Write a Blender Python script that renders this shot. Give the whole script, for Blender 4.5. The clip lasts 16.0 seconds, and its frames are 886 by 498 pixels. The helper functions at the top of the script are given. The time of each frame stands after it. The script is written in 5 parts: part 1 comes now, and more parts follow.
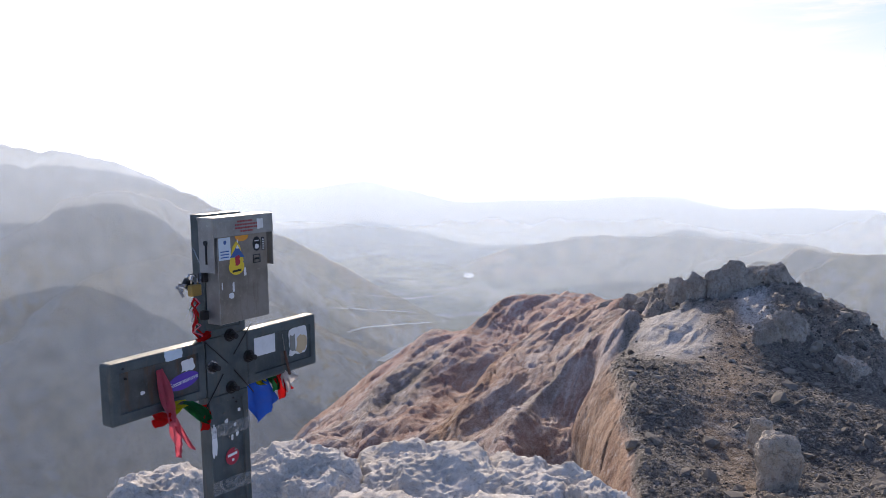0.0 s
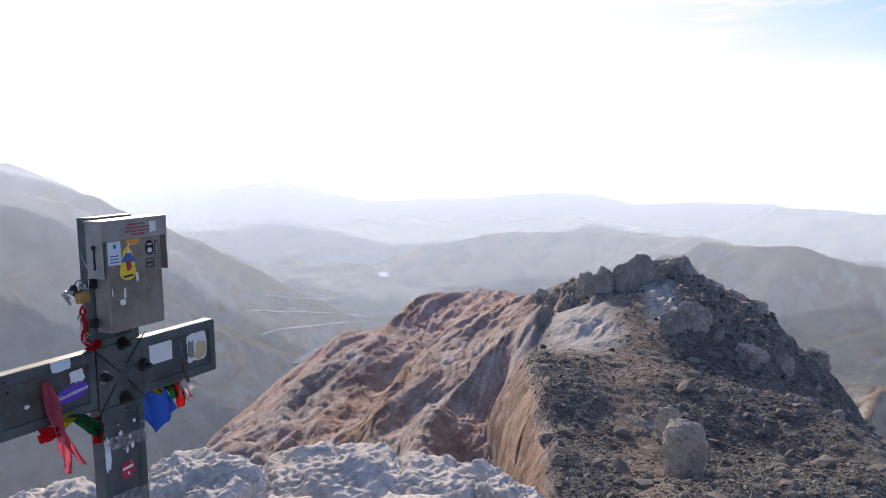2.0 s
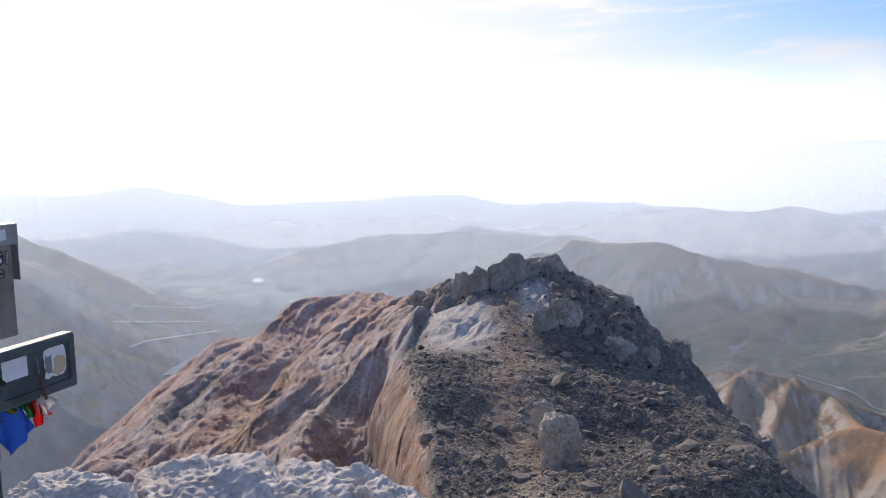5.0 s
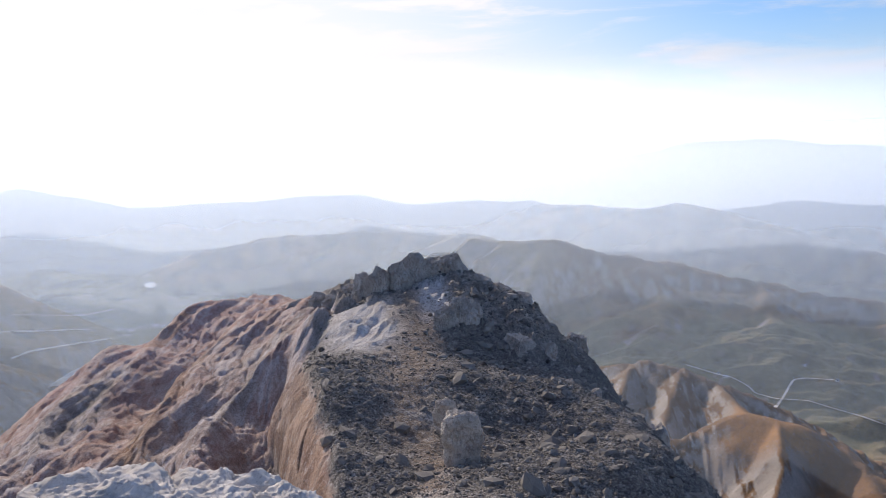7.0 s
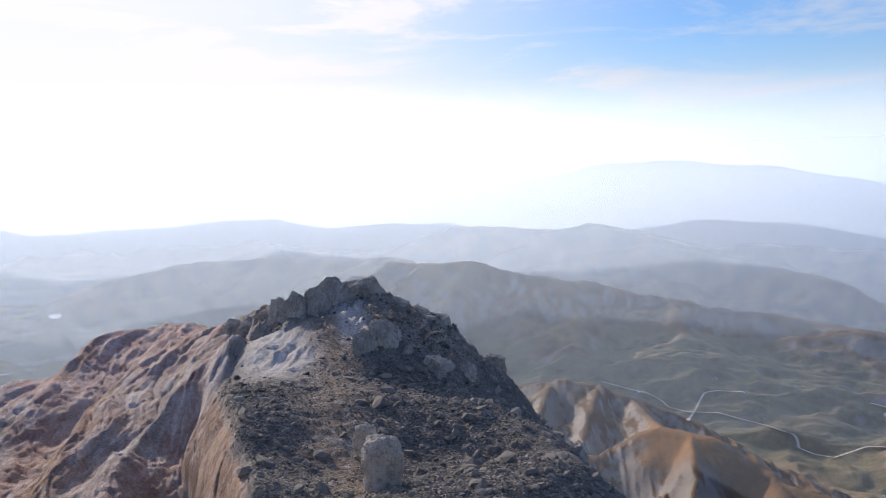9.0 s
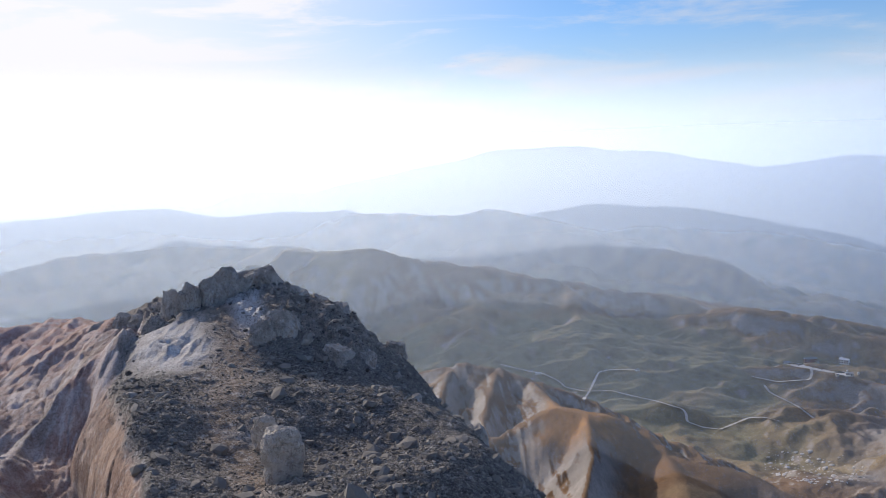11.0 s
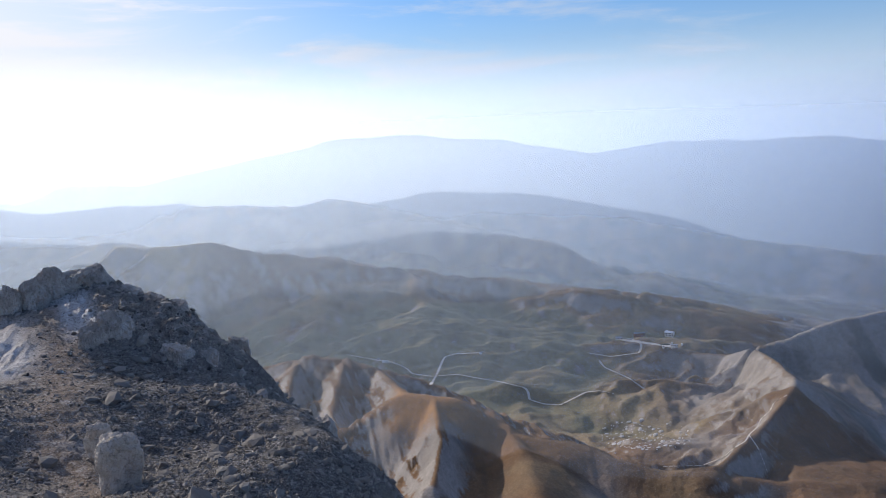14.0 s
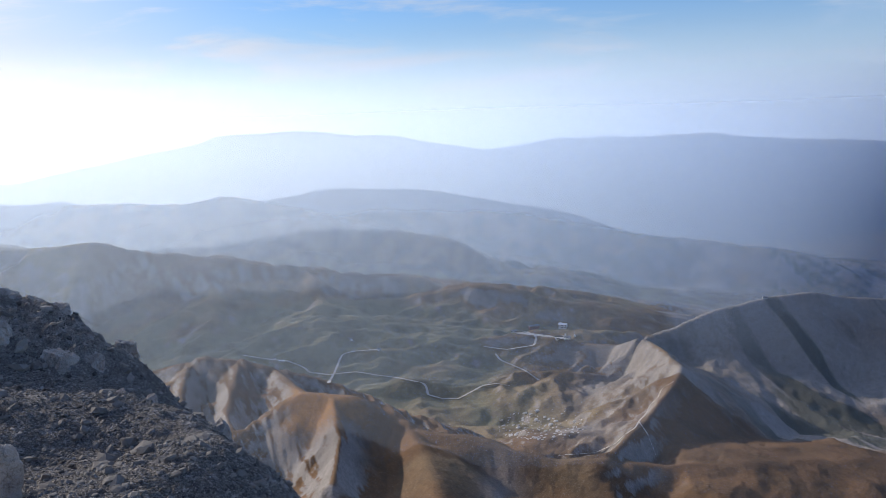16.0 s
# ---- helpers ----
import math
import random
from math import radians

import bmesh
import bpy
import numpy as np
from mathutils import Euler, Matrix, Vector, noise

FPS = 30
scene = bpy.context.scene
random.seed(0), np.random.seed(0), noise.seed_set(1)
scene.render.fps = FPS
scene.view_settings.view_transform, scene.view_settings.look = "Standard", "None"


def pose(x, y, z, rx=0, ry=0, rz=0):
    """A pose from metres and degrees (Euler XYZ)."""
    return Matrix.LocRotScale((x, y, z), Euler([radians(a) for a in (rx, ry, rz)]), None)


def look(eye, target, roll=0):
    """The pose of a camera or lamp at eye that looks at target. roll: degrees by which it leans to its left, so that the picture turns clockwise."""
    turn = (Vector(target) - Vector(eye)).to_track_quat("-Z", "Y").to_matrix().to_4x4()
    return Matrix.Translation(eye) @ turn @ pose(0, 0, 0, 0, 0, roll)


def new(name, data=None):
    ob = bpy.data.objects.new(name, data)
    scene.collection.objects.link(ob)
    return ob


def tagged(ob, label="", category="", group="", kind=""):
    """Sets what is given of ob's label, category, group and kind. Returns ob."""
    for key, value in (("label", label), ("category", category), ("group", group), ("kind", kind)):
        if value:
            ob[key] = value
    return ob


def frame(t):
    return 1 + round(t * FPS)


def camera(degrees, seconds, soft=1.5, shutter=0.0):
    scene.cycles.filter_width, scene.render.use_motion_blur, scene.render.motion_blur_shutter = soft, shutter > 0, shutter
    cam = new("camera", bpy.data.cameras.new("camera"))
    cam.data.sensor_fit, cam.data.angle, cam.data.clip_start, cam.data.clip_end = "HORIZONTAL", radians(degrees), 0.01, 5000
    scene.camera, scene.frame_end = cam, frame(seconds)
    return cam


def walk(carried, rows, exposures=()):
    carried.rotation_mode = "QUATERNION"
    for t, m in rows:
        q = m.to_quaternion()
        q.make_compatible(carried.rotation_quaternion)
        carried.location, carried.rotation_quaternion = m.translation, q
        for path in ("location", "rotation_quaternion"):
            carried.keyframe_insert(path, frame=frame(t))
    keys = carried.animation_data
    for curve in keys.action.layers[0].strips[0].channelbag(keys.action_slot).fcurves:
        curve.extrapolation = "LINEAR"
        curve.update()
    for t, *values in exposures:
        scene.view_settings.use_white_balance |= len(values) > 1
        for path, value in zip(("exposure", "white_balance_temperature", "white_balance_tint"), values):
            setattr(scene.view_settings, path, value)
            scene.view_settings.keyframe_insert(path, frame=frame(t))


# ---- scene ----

# ================= camera and its walk =================
cam = camera(54.94, 16.0, soft=0.65)


def shot(x, y, z, yaw, pitch, roll):
    """Eye, heading (left positive), pitch up, lean; the eye of the first moment is the origin."""
    return pose(x, y, z, 0, 0, yaw) @ pose(0, 0, 0, pitch) @ pose(0, 0, 0, 0, roll) @ pose(0, 0, 0, 90)


WALK = [
    (0, 0.000, 0.000, 0.000, -0.00, -6.98, 0.75),
    (0.5, 0.012, 0.001, -0.000, -1.50, -6.82, 0.83),
    (1, 0.025, 0.010, -0.001, -2.99, -6.67, 0.93),
    (1.5, 0.037, 0.023, -0.002, -4.32, -6.81, 1.01),
    (2, 0.048, 0.035, -0.002, -5.79, -7.17, 1.09),
    (2.5, 0.056, 0.039, -0.001, -7.18, -7.26, 1.02),
    (3, 0.060, 0.035, -0.000, -8.16, -7.27, 1.12),
    (3.5, 0.060, 0.028, 0.001, -9.76, -7.29, 1.06),
    (4, 0.060, 0.026, 0.000, -11.36, -7.30, 1.20),
    (6.5, 0.069, 0.054, -0.015, -19.01, -7.19, 1.43),
    (7, 0.072, 0.065, -0.019, -20.96, -7.36, 1.48),
    (7.5, 0.073, 0.073, -0.023, -22.19, -7.42, 1.65),
    (8, 0.076, 0.078, -0.026, -23.51, -7.49, 1.61),
    (8.5, 0.081, 0.082, -0.027, -25.09, -6.84, 1.75),
    (9, 0.088, 0.087, -0.027, -26.58, -5.99, 1.86),
    (11.5, 0.120, 0.101, -0.035, -35.09, -7.68, 2.10),
    (12, 0.128, 0.112, -0.038, -36.86, -8.10, 2.14),
    (12.5, 0.133, 0.121, -0.041, -39.11, -8.02, 2.05),
    (13, 0.137, 0.126, -0.042, -41.24, -7.80, 2.13),
    (13.5, 0.143, 0.126, -0.042, -42.73, -7.86, 2.46),
    (14, 0.150, 0.122, -0.040, -43.93, -8.22, 2.45),
    (14.5, 0.158, 0.116, -0.035, -45.79, -8.47, 2.40),
    (15, 0.164, 0.110, -0.029, -47.51, -8.69, 2.40),
    (15.5, 0.169, 0.104, -0.025, -49.13, -8.74, 2.41),
    (16, 0.171, 0.099, -0.023, -50.94, -8.75, 2.18),
]
walk(cam, [(row[0], shot(*row[1:])) for row in WALK], exposures=[(0, -0.05, 7000, 17), (4, -0.12, 6850, 17), (9, -0.22, 6600, 15), (16, -0.32, 6250, 13)])

# ================= world, sun, exposure =================
SUN_BEARING, SUN_HEIGHT = -8.0, 22.0
world = bpy.data.worlds.new("world")
scene.world = world
world.use_nodes = True
wt = world.node_tree
wt.nodes.clear()
sky = wt.nodes.new("ShaderNodeTexSky")
sky.sky_type = "NISHITA"
sky.sun_disc = False
sky.sun_elevation = radians(SUN_HEIGHT)
sky.sun_rotation = radians(SUN_BEARING)
sky.altitude = 1500
sky.air_density, sky.dust_density, sky.ozone_density = 1.25, 0.5, 2.6
bg = wt.nodes.new("ShaderNodeBackground")
bg.inputs["Strength"].default_value = 0.085
wout = wt.nodes.new("ShaderNodeOutputWorld")
# thin streaks of cirrus high in the sky
tc = wt.nodes.new("ShaderNodeTexCoord")
mp = wt.nodes.new("ShaderNodeMapping")
mp.inputs["Scale"].default_value = (1.6, 1.6, 9.0)
mp.inputs["Rotation"].default_value = (0.10, -0.06, 0.3)
cn = wt.nodes.new("ShaderNodeTexNoise")
for key, value in (("Scale", 2.3), ("Detail", 9.0), ("Roughness", 0.62), ("Distortion", 0.5)):
    cn.inputs[key].default_value = value
cr = wt.nodes.new("ShaderNodeMapRange")
cr.interpolation_type = "SMOOTHSTEP"
cr.inputs[1].default_value, cr.inputs[2].default_value, cr.inputs[3].default_value, cr.inputs[4].default_value = 0.47, 0.68, 0.0, 0.6
wt.links.new(tc.outputs["Generated"], mp.inputs[0])
wt.links.new(mp.outputs[0], cn.inputs["Vector"])
wt.links.new(cn.outputs["Fac"], cr.inputs[0])


def sky_range(value, lo, hi, a, b):
    n = wt.nodes.new("ShaderNodeMapRange")
    n.interpolation_type = "SMOOTHSTEP"
    for k, v in zip((1, 2, 3, 4), (lo, hi, a, b)):
        n.inputs[k].default_value = v
    wt.links.new(value, n.inputs[0])
    return n.outputs[0]


def sky_sum(a, b):
    n = wt.nodes.new("ShaderNodeMath")
    n.operation, n.use_clamp = "ADD", True
    wt.links.new(a, n.inputs[0])
    wt.links.new(b, n.inputs[1])
    return n.outputs[0]


def sky_mix(share, a, b, blend="MIX"):
    n = wt.nodes.new("ShaderNodeMix")
    n.data_type, n.blend_type = "RGBA", blend
    for socket, v in ((n.inputs[0], share), (n.inputs[6], a), (n.inputs[7], b)):
        if isinstance(v, bpy.types.NodeSocket):
            wt.links.new(v, socket)
        else:
            socket.default_value = v
    return n.outputs[2]


# a thin veil shines white towards the sun, and a paler one lies along the horizon
glare = wt.nodes.new("ShaderNodeVectorMath")
glare.operation = "DOT_PRODUCT"
glare.inputs[1].default_value = [math.sin(radians(SUN_BEARING)) * math.cos(radians(SUN_HEIGHT)),
                                 math.cos(radians(SUN_BEARING)) * math.cos(radians(SUN_HEIGHT)), math.sin(radians(SUN_HEIGHT))]
split = wt.nodes.new("ShaderNodeSeparateXYZ")
wt.links.new(tc.outputs["Generated"], glare.inputs[0])
wt.links.new(tc.outputs["Generated"], split.inputs[0])
veil = sky_sum(sky_range(glare.outputs["Value"], 0.60, 0.98, 0.0, 0.9), sky_range(split.outputs[2], -0.02, 0.15, 0.85, 0.0))
veil = sky_sum(veil, cr.outputs[0])
veil_colour = sky_mix(sky_range(glare.outputs["Value"], 0.48, 0.93, 0.0, 1.0), (8.0, 9.2, 10.8, 1), (13.5, 13.7, 14.0, 1))
# the air here is clean and blue rather than yellow
cool = sky_mix(1.0, sky.outputs[0], (1.02, 1.38, 1.95, 1), "MULTIPLY")
wt.links.new(sky_mix(veil, cool, veil_colour), bg.inputs["Color"])
wt.links.new(bg.outputs[0], wout.inputs[0])
sun = new("sun", bpy.data.lights.new("sun", "SUN"))
sun.data.energy, sun.data.angle, sun.data.color = 4.8, radians(0.6), (1.0, 0.90, 0.77)
sun_way = Vector((math.sin(radians(SUN_BEARING)) * math.cos(radians(SUN_HEIGHT)),
                  math.cos(radians(SUN_BEARING)) * math.cos(radians(SUN_HEIGHT)), math.sin(radians(SUN_HEIGHT))))
sun.matrix_world = look(sun_way * 300, (0, 0, 0))


# ================= number tools =================
def hash3(ix, iy, iz, seed):
    h = (ix * 374761393 + iy * 668265263 + iz * 2147483647 + seed * 974634777) & 0xFFFFFFFF
    h = ((h ^ (h >> 13)) * 1274126177) & 0xFFFFFFFF
    h = ((h ^ (h >> 16)) * 2246822519) & 0xFFFFFFFF
    return ((h ^ (h >> 15)) & 0xFFFFFF) / 8388607.5 - 1.0


def vnoise(x, y, z=None, seed=0):
    """Smooth value noise, -1 to 1."""
    x0, y0 = np.floor(x).astype(np.int64), np.floor(y).astype(np.int64)
    fx, fy = x - x0, y - y0
    fx, fy = fx * fx * fx * (fx * (fx * 6 - 15) + 10), fy * fy * fy * (fy * (fy * 6 - 15) + 10)

    def plane(iz):
        a = hash3(x0, y0, iz, seed) * (1 - fx) + hash3(x0 + 1, y0, iz, seed) * fx
        b = hash3(x0, y0 + 1, iz, seed) * (1 - fx) + hash3(x0 + 1, y0 + 1, iz, seed) * fx
        return a * (1 - fy) + b * fy
    if z is None:
        return plane(np.int64(0))
    z0 = np.floor(z).astype(np.int64)
    fz = z - z0
    fz = fz * fz * fz * (fz * (fz * 6 - 15) + 10)
    return plane(z0) * (1 - fz) + plane(z0 + 1) * fz


def fbm(x, y, z=None, octaves=5, seed=0, ridged=False, gain=0.5, turn=True):
    total, amp = 0.0, 1.0
    for k in range(octaves):
        n = vnoise(x, y, z, seed + k * 17)
        total = total + amp * ((1 - 2 * np.abs(n)) if ridged else n)
        x, y = (1.96 * (0.8 * x - 0.6 * y) + 13.7, 1.96 * (0.6 * x + 0.8 * y) + 7.3) if turn else (1.96 * x + 13.7, 1.96 * y + 7.3)
        z = None if z is None else z * 1.96 + 3.1
        amp *= gain
    return total


def smooth(a, lo, hi):
    t = np.clip((a - lo) / (hi - lo), 0, 1)
    return t * t * (3 - 2 * t)


def polar(bearing, dip, rng):
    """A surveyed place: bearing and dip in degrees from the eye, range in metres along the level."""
    b, d = radians(bearing), radians(dip)
    return (rng * math.sin(b), rng * math.cos(b), rng * math.tan(d))


def sheet(name, X, Y, Z, material, wrap=False):
    """A grid of points as one smooth mesh."""
    n, m = X.shape
    co = np.stack([X, Y, Z], -1).reshape(-1, 3).astype(np.float32)
    i, j = np.meshgrid(np.arange(n - 1), np.arange(m if wrap else m - 1), indexing="ij")
    j2 = (j + 1) % m
    quads = np.stack([i * m + j, i * m + j2, (i + 1) * m + j2, (i + 1) * m + j], -1).reshape(-1, 4)[:, ::-1]
    me = bpy.data.meshes.new(name)
    me.vertices.add(len(co))
    me.vertices.foreach_set("co", co.ravel())
    me.loops.add(quads.size)
    me.loops.foreach_set("vertex_index", quads.astype(np.int32).ravel())
    me.polygons.add(len(quads))
    me.polygons.foreach_set("loop_start", np.arange(0, quads.size, 4, dtype=np.int32))
    me.polygons.foreach_set("use_smooth", np.ones(len(quads), dtype=bool))
    me.update(calc_edges=True)
    me.materials.append(material)
    return new(name, me)


def cover(ob, key, values):
    """A ground-cover share stored on the points of a mesh."""
    at = ob.data.attributes.new(key, "FLOAT", "POINT")
    at.data.foreach_set("value", np.asarray(values, dtype=np.float32).ravel())


# ================= materials =================
def material(name):
    m = bpy.data.materials.new(name)
    m.use_nodes = True
    nt = m.node_tree
    nt.nodes.clear()
    out = nt.nodes.new("ShaderNodeOutputMaterial")
    return m, nt, out


class Nodes:
    """Short hands for a node tree."""

    def __init__(self, nt):
        self.nt = nt

    def add(self, kind, **inputs):
        n = self.nt.nodes.new(kind)
        for k, v in inputs.items():
            key = k.replace("_", " ")
            self.put(n.inputs[key], v)
        return n

    def put(self, socket, v):
        if isinstance(v, bpy.types.NodeSocket):
            self.nt.links.new(v, socket)
        elif isinstance(v, tuple) and len(v) == 3 and socket.type == "RGBA":
            socket.default_value = (*v, 1)
        else:
            socket.default_value = v

    def place(self, scale=1.0, stretch=(1, 1, 1)):
        g = self.nt.nodes.new("ShaderNodeTexCoord")
        m = self.nt.nodes.new("ShaderNodeMapping")
        m.inputs["Scale"].default_value = [scale * s for s in stretch]
        self.nt.links.new(g.outputs["Object"], m.inputs["Vector"])
        return m.outputs[0]

    def noise(self, vec, scale, detail=4, rough=0.55, distort=0.0):
        n = self.add("ShaderNodeTexNoise", Vector=vec, Scale=scale, Detail=detail, Roughness=rough, Distortion=distort)
        return n.outputs["Fac"]

    def cells(self, vec, scale, feature="F1"):
        n = self.nt.nodes.new("ShaderNodeTexVoronoi")
        n.feature = feature
        self.put(n.inputs["Vector"], vec)
        n.inputs["Scale"].default_value = scale
        return n.outputs["Distance"]

    def span(self, v, lo, hi, a=0.0, b=1.0):
        n = self.nt.nodes.new("ShaderNodeMapRange")
        n.interpolation_type = "SMOOTHSTEP"
        for k, val in zip((0, 1, 2, 3, 4), (v, lo, hi, a, b)):
            self.put(n.inputs[k], val)
        return n.outputs[0]

    def math(self, op, a, b=0.0):
        n = self.nt.nodes.new("ShaderNodeMath")
        n.operation = op
        self.put(n.inputs[0], a)
        self.put(n.inputs[1], b)
        return n.outputs[0]

    def mix(self, f, a, b, blend="MIX"):
        n = self.nt.nodes.new("ShaderNodeMix")
        n.data_type = "RGBA"
        n.blend_type = blend
        self.put(n.inputs[0], f)
        self.put(n.inputs[6], a)
        self.put(n.inputs[7], b)
        return n.outputs[2]

    def share(self, key):
        n = self.nt.nodes.new("ShaderNodeAttribute")
        n.attribute_name = key
        return n.outputs["Fac"]

    def up(self):
        g = self.nt.nodes.new("ShaderNodeNewGeometry")
        s = self.nt.nodes.new("ShaderNodeSeparateXYZ")
        self.nt.links.new(g.outputs["Normal"], s.inputs[0])
        return s.outputs[2]

    def bump(self, height, strength, distance):
        return self.add("ShaderNodeBump", Height=height, Strength=strength, Distance=distance).outputs[0]


def finish(nt, out, n, colour, rough=0.9, metal=0.0, normal=None, spec=0.3):
    b = n.add("ShaderNodeBsdfPrincipled", Base_Color=colour, Roughness=rough, Metallic=metal)
    b.inputs["Specular IOR Level"].default_value = spec
    if normal is not None:
        nt.links.new(normal, b.inputs["Normal"])
    nt.links.new(b.outputs[0], out.inputs[0])


def land_material():
    m, nt, out = material("mountain_land")
    n = Nodes(nt)
    p = n.place()
    big, mid, fine = n.noise(p, 0.0025, 5), n.noise(p, 0.012, 6, 0.6), n.noise(p, 0.09, 5, 0.65)
    grass = n.mix(n.span(big, 0.4, 0.6), (0.38, 0.26, 0.15), (0.34, 0.27, 0.16))
    grass = n.mix(n.share("green"), grass, (0.29, 0.265, 0.16))
    grass = n.mix(n.share("brown"), grass, (0.19, 0.115, 0.065))
    grass = n.mix(n.share("rust"), grass, (0.40, 0.21, 0.085))
    grass = n.mix(n.span(mid, 0.45, 0.7, 0.0, 0.5), grass, (0.10, 0.075, 0.045))
    rock = n.mix(n.span(mid, 0.35, 0.65), (0.38, 0.34, 0.30), (0.26, 0.235, 0.215))
    rock = n.mix(n.span(fine, 0.4, 0.7, 0, 0.6), rock, (0.37, 0.33, 0.29))
    c = n.mix(n.share("rocky"), grass, rock)
    c = n.mix(n.share("forest"), c, (0.085, 0.105, 0.085))
    c = n.mix(n.share("gravel"), c, (0.42, 0.38, 0.34))
    c = n.mix(n.span(fine, 0.35, 0.75, 0.0, 0.35), c, (0.09, 0.075, 0.06))
    tufts = n.noise(p, 0.35, 6, 0.7)
    c = n.mix(n.span(tufts, 0.47, 0.62, 0.0, 0.28), c, (0.08, 0.065, 0.05))
    c = n.mix(n.span(tufts, 0.46, 0.34, 0.0, 0.25), c, (0.44, 0.40, 0.35))
    finish(nt, out, n, c, 0.95, 0, n.bump(n.math("ADD", fine, n.math("MULTIPLY", tufts, 0.25)), 0.6, 7.0), 0.1)
    return m


def rock_material(name="limestone", warm=True, dark=(0.33, 0.29, 0.25), light=(0.52, 0.485, 0.445)):
    m, nt, out = material(name)
    n = Nodes(nt)
    p = n.place()
    # a second set of axes along the beds: short across them, long down the fall line
    turn = nt.nodes.new("ShaderNodeMapping")
    turn.inputs["Rotation"].default_value = (0, 0, radians(26.8))
    flat = nt.nodes.new("ShaderNodeMapping")
    flat.inputs["Scale"].default_value = (1.0, 0.22, 0.22)
    nt.links.new(p, turn.inputs["Vector"])
    nt.links.new(turn.outputs[0], flat.inputs["Vector"])
    beds = flat.outputs[0]
    mid, fine = n.noise(p, 1.3, 7, 0.62), n.noise(p, 9.0, 8, 0.7)
    grain = n.noise(p, 45.0, 5, 0.75)
    streak = n.noise(beds, 2.6, 9, 0.68, 0.4)
    speck = n.noise(p, 21.0, 4, 0.8)
    if warm:
        c = n.mix(n.span(mid, 0.35, 0.65), (0.19, 0.165, 0.14), (0.37, 0.33, 0.29))
        c = n.mix(n.share("red"), c, n.mix(n.span(mid, 0.35, 0.65), (0.46, 0.25, 0.21), (0.60, 0.445, 0.40)))
        c = n.mix(n.math("MULTIPLY", n.share("bare"), n.span(streak, 0.48, 0.62, 0.0, 0.75)), c, (0.64, 0.575, 0.555))
        c = n.mix(n.math("MULTIPLY", n.share("bare"), n.span(streak, 0.43, 0.34, 0.0, 0.5)), c, (0.25, 0.14, 0.12))
        c = n.mix(n.share("ochre"), c, n.mix(n.span(streak, 0.38, 0.6), (0.22, 0.11, 0.065), (0.44, 0.275, 0.175)))
        c = n.mix(n.share("scree"), c, n.mix(n.span(fine, 0.35, 0.65), (0.065, 0.062, 0.058), (0.19, 0.18, 0.165)))
        c = n.mix(n.share("path"), c, n.mix(n.span(fine, 0.35, 0.65), (0.14, 0.10, 0.07), (0.27, 0.21, 0.165)))
        c = n.mix(n.share("pale"), c, n.mix(n.span(streak, 0.36, 0.6), (0.50, 0.485, 0.475), (0.78, 0.77, 0.76)))
    else:
        c = n.mix(n.span(mid, 0.35, 0.65), dark, light)
        c = n.mix(n.span(n.noise(p, 2.1, 5, 0.6), 0.52, 0.66, 0.0, 0.6), c, (0.36, 0.25, 0.17))
    c = n.mix(n.span(fine, 0.52, 0.64, 0.0, 0.5), c, (0.11, 0.095, 0.085))
    c = n.mix(n.span(grain, 0.53, 0.66, 0.0, 0.55), c, (0.56, 0.53, 0.50))
    c = n.mix(n.span(grain, 0.46, 0.34, 0.0, 0.45), c, (0.09, 0.08, 0.075))
    c = n.mix(n.span(speck, 0.51, 0.60, 0.0, 0.6 if warm else 0.15), c, (0.085, 0.066, 0.056))
    c = n.mix(n.span(speck, 0.46, 0.36, 0.0, 0.4 if warm else 0.15), c, (0.62, 0.57, 0.53))
    c = n.mix(n.span(n.noise(p, 3.6, 6, 0.7), 0.54, 0.66, 0.0, 0.5), c, (0.52, 0.49, 0.46))
    cracks = n.span(n.cells(n.place(1.0, (1.0, 1.0, 0.6)), 2.2, "DISTANCE_TO_EDGE"), 0.0, 0.04)
    bent = n.add("ShaderNodeVectorMath")
    nt.links.new(beds, bent.inputs[0])
    nt.links.new(n.add("ShaderNodeTexNoise", Vector=p, Scale=2.0, Detail=5.0).outputs["Color"], bent.inputs[1])
    fissures = n.span(n.cells(bent.outputs[0], 2.3, "DISTANCE_TO_EDGE"), 0.0, 0.035)
    c = n.mix(n.span(fissures, 0.5, 0.0, 0.0, 0.3), c, (0.10, 0.08, 0.07))
    h = n.math("ADD", n.math("ADD", n.math("MULTIPLY", mid, 0.45), n.math("MULTIPLY", fine, 0.40)),
               n.math("ADD", n.math("MULTIPLY", grain, 0.13), n.math("MULTIPLY", n.math("ADD", cracks, fissures), 0.05)))
    h = n.math("ADD", h, n.math("ADD", n.math("MULTIPLY", streak, 0.35), n.math("MULTIPLY", speck, -0.35)))
    if warm:
        loose = n.math("ADD", n.share("scree"), n.math("MULTIPLY", n.share("path"), 0.6))
        pebbles = n.math("ADD", n.math("MULTIPLY", n.cells(p, 13.0), 0.7), n.math("MULTIPLY", n.cells(p, 30.0), 0.35))
        h = n.math("SUBTRACT", h, n.math("MULTIPLY", pebbles, n.math("MULTIPLY", loose, 0.7)))
    finish(nt, out, n, c, 0.9, 0, n.bump(h, 1.0, 0.07), 0.2)
    return m


